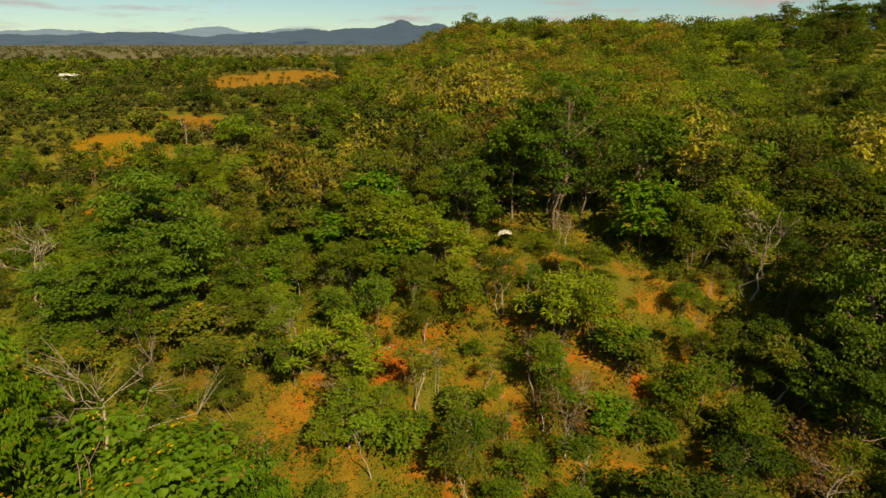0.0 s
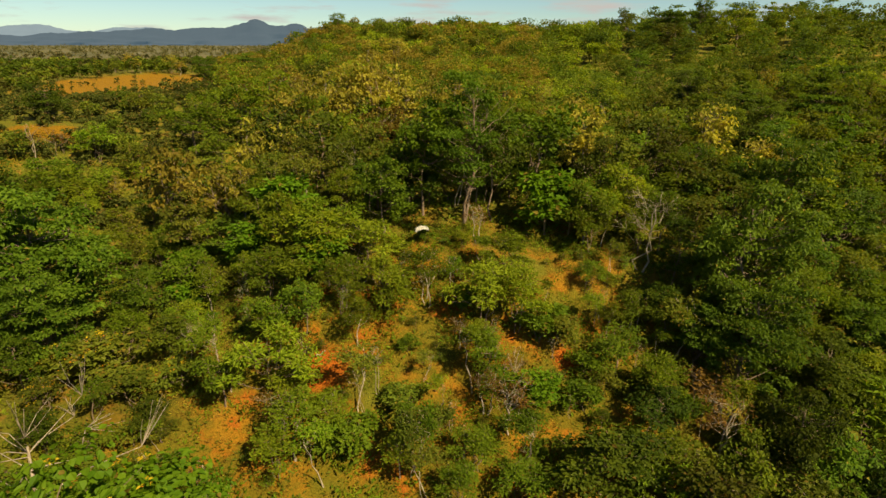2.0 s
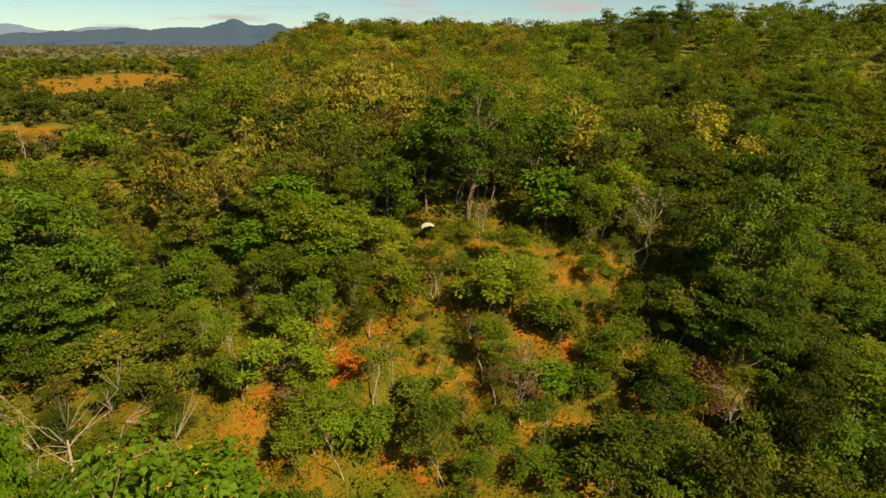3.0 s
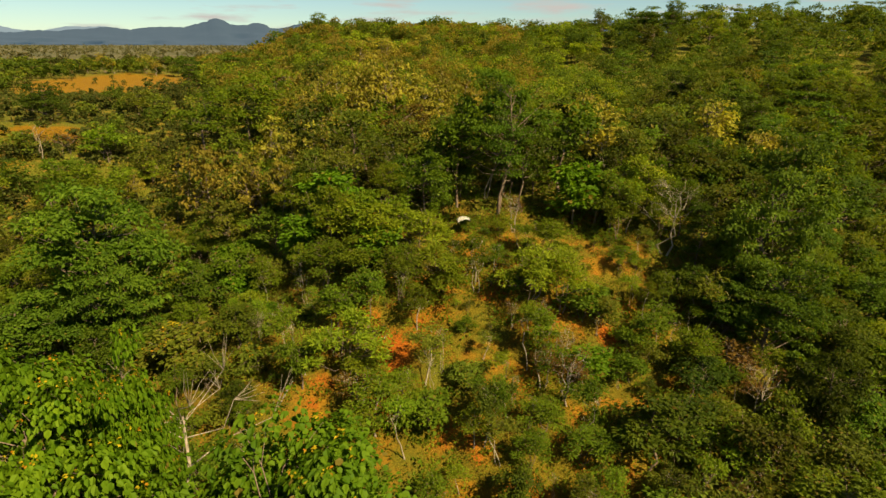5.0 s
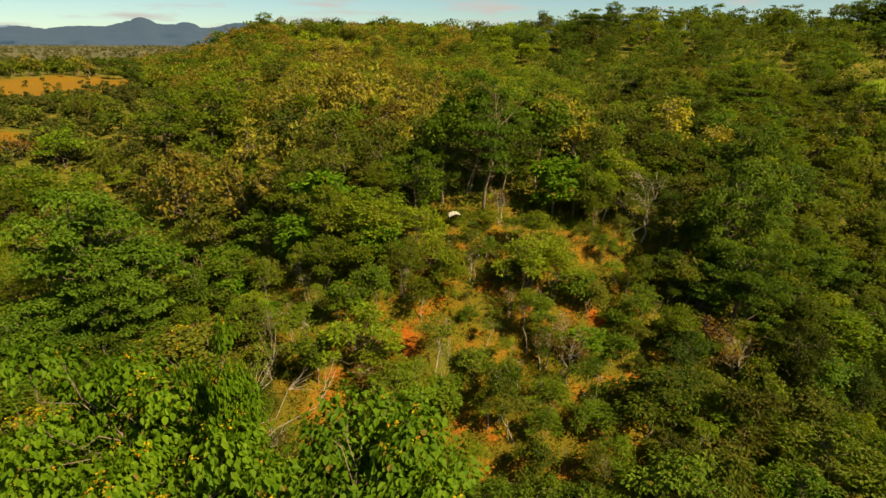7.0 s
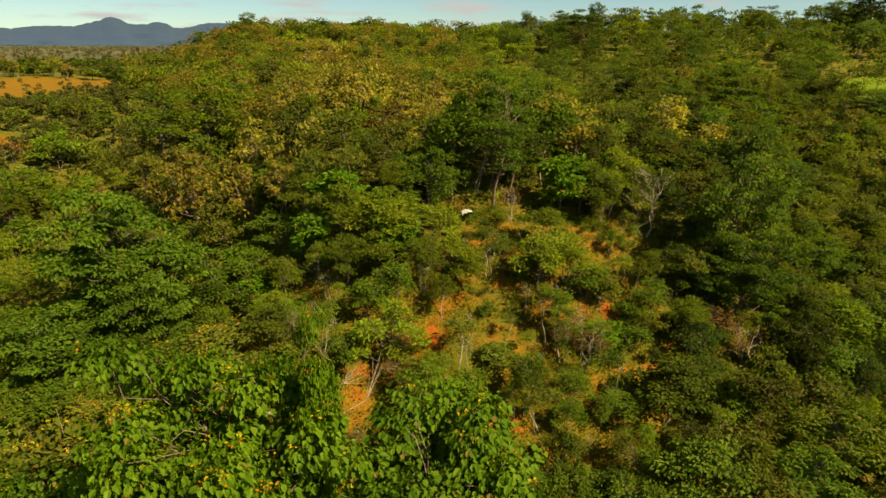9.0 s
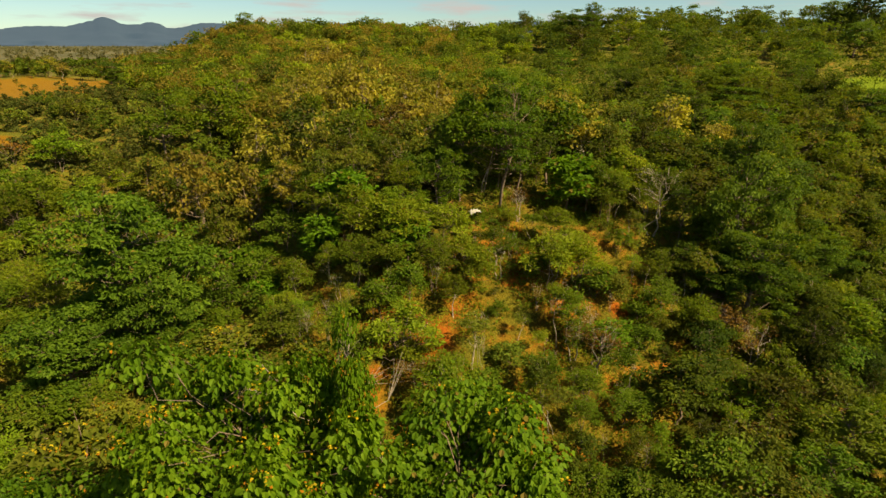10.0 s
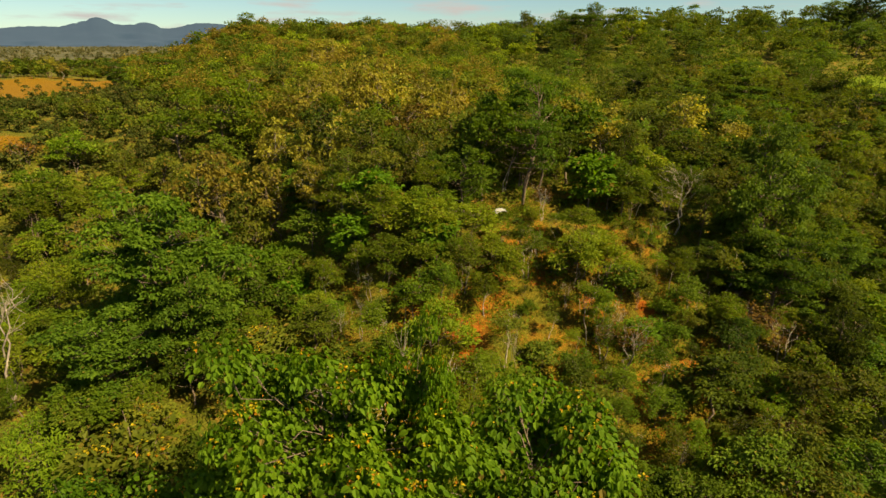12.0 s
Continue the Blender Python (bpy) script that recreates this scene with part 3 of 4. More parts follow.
# growth kept low here to open the camera's view of meadow, field and shed
LOW = [(132.0, 80.0, 22.0, 9.0), (-72.0, 194.0, 38.0, 32.0), (-137.0, 206.0, 15.0, 17.0)]


def in_field(x, y):
    return any(((x - a) / p) ** 2 + ((y - b) / q) ** 2 < 1 for a, b, p, q in FIELDS)


def in_low(x, y):
    return any(((x - a) / p) ** 2 + ((y - b) / q) ** 2 < 1 for a, b, p, q in LOW)


def in_clearing(x, y, share=0.9):
    return any((x - a) ** 2 + (y - b) ** 2 < (share * r) ** 2 for a, b, r in CLEAR)


taken = []


def view_limit(x, y):
    """How tall a tree may grow at x, y: kept low along the camera's sightline so that each clearing stays in view."""
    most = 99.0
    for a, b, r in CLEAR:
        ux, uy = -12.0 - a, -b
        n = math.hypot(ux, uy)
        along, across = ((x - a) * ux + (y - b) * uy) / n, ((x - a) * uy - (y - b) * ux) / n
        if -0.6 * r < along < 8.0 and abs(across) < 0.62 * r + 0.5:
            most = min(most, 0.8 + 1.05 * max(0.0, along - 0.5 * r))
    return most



def fixed(key, x, y, height, r, turn=0.0, which=0, wide=1.0):
    """A tree that can be told apart; r: how much ground it keeps to itself."""
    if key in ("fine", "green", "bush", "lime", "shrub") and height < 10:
        height = max(1.6, min(height, view_limit(x, y) + 1.0))
    place(key, x, y, height, turn, which, wide)
    taken.append((x, y, r))


# trees that can be told apart
fixed("teak", -25.0, 20.3, 20.4, 4.0, 20, 0, 1.25)
fixed("teak", -21.5, 21.4, 23.8, 1.5, 75, 1, 0.5)
fixed("teak", -14.4, 17.6, 21.7, 3.5, 140, 1, 1.55)
fixed("teak", -29.6, 22.5, 14.5, 2.5, 250, 2, 1.35)
fixed("teak", -18.3, 23.0, 10.0, 2.0, 200, 2, 0.9)
fixed("teak", -13.2, 27.3, 11.6, 2.0, 20, 2, 1.0)
fixed("dead", -20.1, 26.3, 18.0, 2.0, 30, 0, 1.0)
for k, (x, y) in enumerate(((-28.0, 36.0), (-25.0, 34.0), (-31.0, 38.0), (-27.0, 39.5), (-22.0, 34.0), (-23.5, 37.5), (-19.0, 33.0), (-30.0, 34.5))):
    fixed("green", x, y, 4.4 + 0.3 * (k % 3), 1.6, 47 * k, 1, 1.25)
fixed("teak", -33.0, 27.0, 13.0, 2.5, 50, 2, 1.3)
fixed("teak", -36.0, 31.5, 10.5, 2.5, 150, 2, 1.3)
fixed("yellow", -37.7, 37.3, 4.5, 1.8, 10, 0, 1.1)
fixed("yellow", -34.2, 42.0, 4.0, 1.8, 80, 0, 1.2)
fixed("yellow", -36.1, 39.8, 3.6, 1.5, 200, 0, 1.2)
fixed("bush", -40.9, 41.0, 4.2, 1.8, 10, 1, 1.2)
fixed("bush", -42.2, 46.2, 2.8, 1.8, 80, 1, 1.2)
fixed("bush", -38.9, 45.8, 4.2, 1.8, 140, 0, 1.2)
fixed("fine", -44.3, 54.9, 5.0, 2.0, 240, 0, 1.2)
fixed("fine", -43.2, 59.9, 5.0, 2.0, 40, 1, 1.2)
fixed("green", -30.8, 46.0, 6.5, 2.0, 140, 1, 1.1)
fixed("bush", 2.2, 26.2, 4.0, 1.8, 140, 0, 1.1)
fixed("lime", -16.0, 52.5, 4.5, 1.5, 40, 0, 1.2)
fixed("bare", -15.0, 47.5, 5.0, 0.8, 40, 1, 0.8)
fixed("bare", -2.0, 39.0, 5.5, 0.6, 40, 1, 0.6)
fixed("bare", -0.5, 41.0, 5.0, 0.6, 140, 1, 0.6)
fixed("bare", -17.3, 47.4, 5.0, 0.8, 200, 1, 0.8)
fixed("dark", -32.0, 55.0, 16.5, 6.0, 0, 2, 1.1)
fixed("dark", -29.0, 50.0, 11.5, 3.0, 160, 2, 0.9)
fixed("dark", -36.5, 48.5, 9.5, 3.5, 90, 2, 1.2)
fixed("dark", 38.5, 42, 17, 4.2, 40, 1, 0.85)
fixed("dark", 34.5, 35.5, 13, 3.2, 190, 0, 0.85)
fixed("dark", 33, 27.5, 10.5, 2.8, 80, 1, 0.9)
fixed("bare", 31.5, 50.0, 10.0, 1.5, 30, 2, 1.2)
fixed("bare", -45.0, 53.0, 11.5, 1.5, 20, 0, 1.15)
fixed("forked", 13.0, 60.4, 18.4, 5.0, 0, 0, 0.95)
fixed("green", 2.6, 58.0, 9.8, 2.6, 120, 1, 1.0)
fixed("green", 17.0, 60.5, 12.5, 2.6, 200, 1, 0.9)
fixed("green", 8.6, 63.5, 14.0, 2.6, 300, 0, 0.85)
fixed("slender", -5.0, 90.3, 12.5, 1.0, 200, 0, 0.9)
fixed("slender", -1.2, 66.0, 9.5, 1.0, 20, 1, 0.9)
fixed("green", 24.3, 64.5, 12.6, 3.0, 10, 0, 1.1)
fixed("dry", -0.9, 109.0, 14.5, 2.5, 30, 0, 1.2)
fixed("dry", 7.2, 99.5, 17.5, 2.5, 80, 2, 1.1)
fixed("dry", 3.5, 104.0, 15.5, 2.5, 180, 0, 1.2)
fixed("dry", -4.5, 101.0, 14.0, 2.5, 280, 2, 1.1)
fixed("dry", 11.5, 103.0, 15.5, 2.5, 230, 0, 1.2)
fixed("brownish", 6.1, 83.5, 11.5, 2.5, 20, 0, 1.0)
fixed("brownish", 10.5, 86.0, 10.5, 2.5, 140, 0, 1.0)
fixed("olive", -18.0, 122.5, 14.5, 3.5, 40, 1, 1.25)
fixed("olive", -27.0, 118.0, 11.5, 3.5, 90, 1, 1.25)
fixed("olive", -11.0, 126.0, 13.0, 3.5, 190, 1, 1.2)
fixed("lime", 36.0, 78.5, 12.0, 2.0, 10, 0, 0.8)
fixed("dark", 52.0, 52.5, 13.4, 3.5, 50, 1, 0.8)
fixed("lime", 22.8, 57.8, 8.0, 3.0, 60, 0, 1.5)
fixed("lime", 25.6, 57.0, 6.5, 2.0, 160, 0, 1.25)
fixed("dry", 0.8, 71.0, 9.0, 3.0, 60, 1)
fixed("dry", -5.0, 90.0, 13.0, 3.0, 100, 0)
fixed("dry", -24, 82, 15.5, 2.8, 220, 2, 1.1)
fixed("fine", -10, 41, 7.5, 2.5, 0, 0, 1.1)
fixed("fine", 14.3, 45, 7, 2.3, 90, 1, 1.1)
fixed("fine", 10.0, 40.3, 7.0, 1.2, 40, 2)
fixed("green", 19.0, 35.0, 7.5, 2.4, 0, 1)
fixed("slender", 28.6, 31.0, 7.5, 2.0, 0, 2)
fixed("slender", -2.6, 39.7, 6.5, 0.9, 100, 1)
fixed("slender", -5.9, 34.6, 6.0, 0.9, 250, 0)
fixed("slender", 1.0, 33.7, 6.5, 0.9, 60, 1)
fixed("slender", 2.2, 32.2, 5.5, 0.8, 160, 1)
fixed("slender", 10.6, 33.0, 6.5, 0.9, 310, 0)
fixed("slender", 29.2, 39.6, 8.0, 0.9, 30, 1)
fixed("slender", 13.0, 65.5, 12.0, 0.9, 30, 1)
fixed("green", 11, 21.5, 9, 2.7, 0, 1, 1.2)
fixed("green", 15, 20.5, 8.5, 2.5, 70, 2, 1.2)
fixed("green", 20, 18, 7.5, 2.2, 120, 1, 1.2)
fixed("green", -21.5, 169, 9.7, 3.1, 66, 0, 1.3)
fixed("green", -11.6, 143.8, 9.7, 3.1, 180, 0, 1.3)
fixed("dry", -8.4, 147.5, 13, 2.7, 176, 0, 1.3)
fixed("dry", -0.1, 149, 12, 2.5, 260, 1, 1.3)
fixed("dry", 15, 177, 13, 2.7, 16, 0, 1.3)
fixed("dry", 28.5, 204.8, 12, 2.5, 348, 2, 1.3)
fixed("dry", 42, 200.2, 11, 2.3, 160, 1, 1.3)
fixed("dry", 3.2, 120.3, 12, 2.5, 270, 0, 1.3)
fixed("dry", -6.3, 103.8, 11, 2.3, 160, 2, 1.3)
fixed("dry", 2.1, 97.5, 9, 1.9, 160, 1, 1.3)
fixed("dry", 15.9, 139.4, 11, 2.3, 80, 0, 1.3)
fixed("olive", 59.5, 208.4, 12.1, 4.6, 260, 0, 1.3)
fixed("olive", 69.9, 177.8, 10.9, 4.1, 300, 1, 1.3)
fixed("green", -21.8, 104.4, 9.4, 3.0, 55, 1, 1.3)
fixed("dry", -30.8, 101.6, 9, 1.9, 150, 1, 1.3)
fixed("dry", -23.1, 90.8, 9, 1.9, 40, 1, 1.3)
fixed("olive", -14.3, 80.8, 8, 2.7, 280, 1, 1.18)
fixed("dark", -61.4, 139.8, 8.5, 3.2, 180, 1, 1.3)
fixed("brown", -57, 119.4, 4.8, 2.3, 265, 0, 1.3)
fixed("brown", -52.1, 118.8, 4.8, 2.3, 255, 0, 1.3)
fixed("bare", -55.6, 116.6, 7.3, 2.2, 235, 1, 1.3)
fixed("olive", -45.6, 116.3, 6, 2.3, 330, 1, 1.3)
fixed("olive", -45, 148.7, 7.3, 2.7, 320, 0, 1.3)
fixed("fine", -41.4, 96.3, 6, 2.3, 170, 0, 1.3)
fixed("dark", 6.7, 64.6, 8.4, 3.2, 75, 1, 1.3)
fixed("green", 1.6, 63.4, 8, 1.7, 350, 1, 0.87)
fixed("lime", 1.1, 65.4, 6, 1.8, 340, 0, 1.2)
fixed("green", 30.2, 96.3, 9.7, 3.1, 250, 1, 1.3)
fixed("green", 30, 84.5, 7.7, 2.5, 290, 1, 1.3)
fixed("dark", 36.7, 126, 10.9, 4.1, 250, 1, 1.3)
fixed("lime", 56.6, 107, 6, 1.8, 338, 0, 1.21)
fixed("green", 54.9, 91.8, 7.4, 2.4, 75, 0, 1.3)
fixed("dry", 59.5, 88.6, 8, 1.7, 115, 0, 1.3)
fixed("layer", 89.1, 144.5, 12, 3.7, 196, 0, 1.3)
fixed("layer", 90.3, 125.1, 10, 3.1, 120, 1, 1.3)
fixed("olive", 123.2, 177, 14.5, 5.5, 160, 0, 1.3)
fixed("dark", 136.6, 200.4, 16.9, 6.4, 0, 0, 1.3)
fixed("olive", 159, 189, 14.5, 5.5, 150, 1, 1.3)
fixed("layer", 160.1, 155.6, 11, 3.4, 40, 0, 1.3)
fixed("layer", 133.9, 115.6, 10, 3.1, 0, 1, 1.3)
fixed("olive", 70.6, 89.6, 9.7, 3.6, 290, 1, 1.3)
fixed("green", 66.4, 68.7, 9.7, 3.1, 200, 1, 1.3)
fixed("green", 81.5, 94.9, 9.7, 3.1, 220, 1, 1.3)
fixed("green", 79.3, 67.8, 9, 2.8, 300, 1, 1.3)
fixed("olive", 32.3, 57.3, 8, 2.8, 290, 1, 1.2)
fixed("olive", 40.8, 58, 9, 3.0, 210, 1, 1.15)
fixed("olive", 56.9, 54, 10.3, 3.9, 10, 1, 1.3)
fixed("dark", 59.8, 49.6, 9, 3.3, 330, 1, 1.26)
fixed("lime", -20.6, 65.6, 6, 1.9, 75, 0, 1.3)
fixed("lime", -3.9, 52.6, 6.0, 1.6, 30, 0, 1.4)
fixed("lime", -8.6, 62.0, 7.5, 1.8, 130, 0, 1.3)
fixed("lime", -11.9, 57.6, 5.5, 1.6, 230, 0, 1.4)
fixed("slender", -6.0, 63.5, 9.0, 0.9, 130, 1, 1.0)
fixed("fine", -3.2, 55.3, 7.2, 2.8, 155, 0, 1.3)
fixed("fine", -0.6, 52.3, 7, 2.6, 250, 1, 1.22)
fixed("fine", -6.5, 50.6, 6, 2.2, 60, 0, 1.2)
fixed("fine", -9.9, 52.8, 5.6, 2.2, 15, 1, 1.3)
fixed("fine", 1.6, 48.9, 5.2, 2.0, 90, 0, 1.3)
fixed("fine", 6, 49.9, 5.6, 2.2, 160, 2, 1.3)
fixed("bush", 7.4, 57.0, 2.1, 1.8, 20, 0)
fixed("bush", 11.6, 55.6, 2.4, 1.2, 220, 1)
fixed("slender", 8.4, 40.2, 7.0, 0.9, 200, 0, 1.0)
fixed("slender", 9.6, 40.4, 6.5, 0.8, 20, 0, 0.9)
fixed("bush", 2, 48, 3.7, 1.7, 280, 1, 1.3)
fixed("bare", 5.7, 48.7, 4.6, 1.4, 280, 1, 1.3)
fixed("fine", -1.8, 45.3, 4.8, 1.9, 340, 2, 1.3)
fixed("bush", 2.9, 44.1, 2.5, 1.0, 10, 0, 1.15)
fixed("fine", 11.4, 45.8, 7.1, 2.8, 300, 1, 1.3)
fixed("bush", 16.3, 43.8, 4.1, 1.9, 75, 0, 1.3)
fixed("fine", 15, 50.6, 5.5, 1.9, 330, 1, 1.16)
fixed("bush", 18.4, 42.7, 3.3, 1.5, 40, 2, 1.3)
fixed("green", 30.2, 43.3, 6.1, 2.0, 10, 1, 1.3)
fixed("green", 23, 39.6, 5.4, 1.7, 110, 0, 1.3)
fixed("lime", 14, 38.1, 4.2, 1.4, 60, 0, 1.3)
fixed("bush", 10.7, 39.8, 3.2, 1.5, 260, 0, 1.3)
fixed("bush", 19.9, 39.4, 3.1, 1.4, 210, 1, 1.3)
fixed("yellow", -24.7, 47.1, 5.3, 2.3, 210, 0, 1.3)
fixed("green", -19.7, 48.7, 5.4, 1.7, 110, 1, 1.3)
fixed("bush", -21.6, 43.9, 3.6, 1.7, 90, 2, 1.3)
fixed("bush", -8.4, 41.5, 3.3, 1.5, 220, 1, 1.3)
fixed("bush", -3.1, 36.7, 3.8, 1.8, 220, 0, 1.3)
fixed("fine", -4.7, 38.4, 4.4, 1.7, 180, 2, 1.3)
fixed("bush", 1.3, 39.1, 3, 1.4, 270, 2, 1.3)
fixed("fine", -9.4, 35.7, 4.3, 1.7, 50, 1, 1.3)
fixed("fine", 6.7, 33.3, 4.0, 1.7, 320, 1, 1.3)
fixed("fine", 9.6, 31.0, 4.4, 1.9, 240, 1, 1.3)
fixed("fine", 0.3, 34.1, 4.5, 1.5, 120, 2, 1.11)
fixed("bush", 4.4, 37.1, 2.6, 1.2, 130, 2, 1.3)
fixed("brown", 29.6, 35.3, 5, 2.3, 230, 0, 1.23)
fixed("green", 23.4, 33.3, 5.7, 1.8, 180, 1, 1.3)
fixed("green", 18.6, 30.1, 7, 2.3, 70, 1, 1.3)
fixed("bush", 25.5, 29.9, 4, 1.8, 220, 2, 1.25)
fixed("green", 28.5, 27.1, 7.3, 2.4, 230, 1, 1.3)
fixed("green", 35.8, 26.5, 8.1, 2.6, 40, 1, 1.3)
fixed("dark", 229.5, 146, 14.5, 5.5, 300, 1, 1.3)
fixed("dark", 238.3, 136.8, 18.1, 6.9, 355, 1, 1.3)
fixed("dark", 198.7, 117.5, 12.1, 4.6, 20, 1, 1.3)
fixed("green", 167.7, 111.9, 10.9, 3.5, 340, 1, 1.3)
fixed("dry", -8.2, 75.7, 11, 2.1, 245, 0, 1.15)
fixed("lime", -2.5, 99.6, 6, 1.9, 275, 0, 1.3)
fixed("lime", 7.2, 87.5, 7.3, 2.4, 135, 0, 1.3)
fixed("dry", 48.5, 222.2, 12, 2.5, 340, 2, 1.3)
fixed("green", 75.2, 69.8, 8.5, 2.7, 135, 1, 1.3)
fixed("olive", 89.3, 71.6, 8, 2.5, 160, 1, 1.3)
fixed("green", 118.3, 119.2, 12.1, 3.9, 270, 1, 1.3)
fixed("olive", 92.9, 57, 8, 2.5, 220, 1, 1.3)
fixed("bush", 77.6, 56.9, 4.8, 2.2, 90, 2, 1.3)
fixed("fine", -5.3, 54.2, 7.5, 2.9, 220, 1, 1.3)
fixed("fine", -9.2, 58.2, 7, 2.5, 290, 0, 1.17)
fixed("green", -19.7, 60, 6.8, 2.2, 280, 0, 1.3)
fixed("lime", -19.7, 57.7, 4.5, 1.5, 110, 0, 1.3)
fixed("green", -23.6, 56.4, 7.2, 2.3, 280, 1, 1.3)
fixed("fine", -44.6, 115.2, 7.3, 2.8, 10, 0, 1.3)
fixed("fine", -46.2, 98.6, 7.3, 2.8, 330, 0, 1.3)
fixed("olive", -36, 107.4, 7.3, 2.7, 80, 0, 1.3)
fixed("fine", -46.2, 85.3, 6, 2.3, 100, 1, 1.3)
fixed("bush", -41.4, 60.4, 4.8, 2.2, 300, 0, 1.3)
fixed("yellow", -35.7, 36.7, 8, 2.6, 300, 0, 0.96)
fixed("yellow", -28.3, 47.7, 4.4, 2.0, 210, 0, 1.3)
fixed("green", -38.5, 45.2, 4.6, 2.5, 210, 1, 1.3)
fixed("green", 15.6, 29.8, 8.5, 2.7, 50, 1, 1.3)
fixed("green", 23.7, 24.9, 8.5, 2.7, 250, 2, 1.3)
fixed("green", 25.5, 19.9, 8.5, 2.7, 120, 1, 1.3)
fixed("fine", 4.7, 31.5, 4.2, 1.7, 330, 1, 0.99)

# crowns that stand out on the skyline
SKYLINE = [("dark", 14.0, 290.0, 14.0, 1, 0.8), ("olive", 35.0, 288.0, 11.5, 0, 1.1), ("green", -8.0, 286.0, 10.0, 0, 1.2), ("green", 3.0, 283.0, 9.5, 0, 1.2),
           ("dark", -42.0, 230.0, 11.5, 0, 1.0), ("dark", -25.0, 236.0, 12.0, 0, 1.15), ("green", -16.0, 246.0, 10.0, 1, 1.1),
           ("olive", 118.0, 270.0, 12.5, 0, 1.0), ("olive", 153.0, 258.0, 14.0, 0, 1.0), ("dark", 167.0, 242.0, 12.5, 1, 1.1), ("dark", 178.0, 236.0, 16.0, 1, 1.0), ("olive", 188.0, 232.0, 12.0, 1, 1.2),
           ("olive", 205.0, 236.0, 12.0, 1, 1.2), ("dark", 222.0, 240.0, 15.0, 0, 0.9), ("dark", 249.0, 246.0, 14.5, 1, 1.0), ("layer", 240.0, 225.0, 15.0, 0, 1.0), ("dark", 269.0, 213.0, 14.5, 0, 1.0), ("layer", 262.0, 196.0, 14.0, 1, 1.1)]
for k, (key, x, y, h, which, wide) in enumerate(SKYLINE):
    fixed(key, x, y, h, 4.0, 70 * k, which, wide)
fixed("dry", -17.5, 76.5, 13.0, 2.0, 40, 2, 1.0)
fixed("dry", -21.0, 71.5, 11.0, 2.0, 300, 1, 1.1)
fixed("dry", -13.5, 70.0, 10.0, 2.0, 90, 0, 1.1)
fixed("green", -15.5, 66.0, 7.0, 2.0, 10, 1, 1.1)
fixed("bush", -17.0, 62.5, 4.0, 1.6, 10, 1, 1.2)
fixed("bush", -12.0, 60.5, 4.0, 1.6, 80, 0, 1.2)
fixed("bush", -16.0, 58.5, 4.0, 1.6, 200, 2, 1.2)
fixed("dry", -11.0, 79.0, 12.0, 2.0, 190, 0, 1.0)

for k in range(7):
    fixed("dry", -108.0 + 6.5 * k, 326.0 + 5.0 * (k % 3), 8.0 + k % 3, 3.0, 50 * k, k, 1.4)

# kept open before the white sheet
taken += [(6.9, 56.4, 3.2), (5.2, 53.4, 3.4)]

rng = random.Random(7)


def free(x, y, r):
    return all((x - a) ** 2 + (y - b) ** 2 > (r + q * 0.55) ** 2 for a, b, q in taken)


def seen_side(x, y):
    """Whether a place can come into the camera's view, from either end of its path."""
    th0 = math.degrees(math.atan2(x + 2, y + 6))
    th1 = math.degrees(math.atan2(x + 30, y + 6))
    return th1 > -46 and th0 < 72


def scatter(x0, x1, y0, y1, gap, mix, rule=lambda x, y: True, r=1.2, thin=False):
    """Trees on a shaken grid. mix: rows of (share, kind, lowest, tallest)."""
    y = y0
    while y < y1:
        x = x0
        while x < x1:
            px, py = x + rng.uniform(-0.42, 0.42) * gap, y + rng.uniform(-0.42, 0.42) * gap
            pick, turn, which, tall, wide = rng.random(), rng.uniform(0, 360), rng.randrange(3), rng.random(), rng.uniform(0.75, 1.3)
            if seen_side(px, py) and free(px, py, r) and rule(px, py) and not in_field(px, py) and (thin or not in_clearing(px, py)):
                for share, key, lo, hi in mix:
                    pick -= share
                    if pick <= 0:
                        if in_low(px, py):
                            key, lo, hi = "bush", 1.5, 3.0
                        tall = min(lo + (hi - lo) * tall, 9.0 if thin else view_limit(px, py)) if px < 34 else lo + (hi - lo) * tall
                        if tall < 1.6 and key != "shrub":
                            key, tall = "shrub", min(tall, 1.0)
                        if tall > 0.75:
                            place(key, px, py, tall, turn, which, wide)
                        break
            x += gap
        y += gap


# the red slope: small feathery trees and shrubs with bare earth between
scatter(-18, 30, 24, 58, 3.5, [(0.34, "fine", 4.2, 6.8), (0.16, "slender", 4.5, 7.0), (0.14, "green", 4.0, 6.0), (0.12, "bush", 2.0, 3.6), (0.05, "lime", 2.5, 4.0), (0.04, "brown", 1.0, 2.0), (0.07, "bare", 3.5, 5.5)], r=0.7)
scatter(-18, 30, 24, 58, 3.6, [(0.38, "shrub", 0.9, 2.0), (0.14, "bush", 1.2, 2.2)], r=0.2)
# saplings and thin bare stems that stand in the open as well
scatter(-18, 30, 26, 57, 2.7, [(0.13, "slender", 2.8, 5.0), (0.11, "bare", 2.0, 3.8), (0.22, "shrub", 0.7, 1.4), (0.06, "brown", 0.6, 1.2)], r=0.1, thin=True)
# the ravine and its near side
scatter(-6, 60, 8, 26, 4.0, [(0.75, "green", 5, 8), (0.25, "bush", 3, 4.5)])
scatter(28, 112, 22, 60, 3.7, [(0.22, "green", 6, 9), (0.22, "fine", 5, 8), (0.05, "layer", 7, 9), (0.27, "olive", 6, 9), (0.1, "dark", 7, 9), (0.1, "bush", 3, 4.5)])
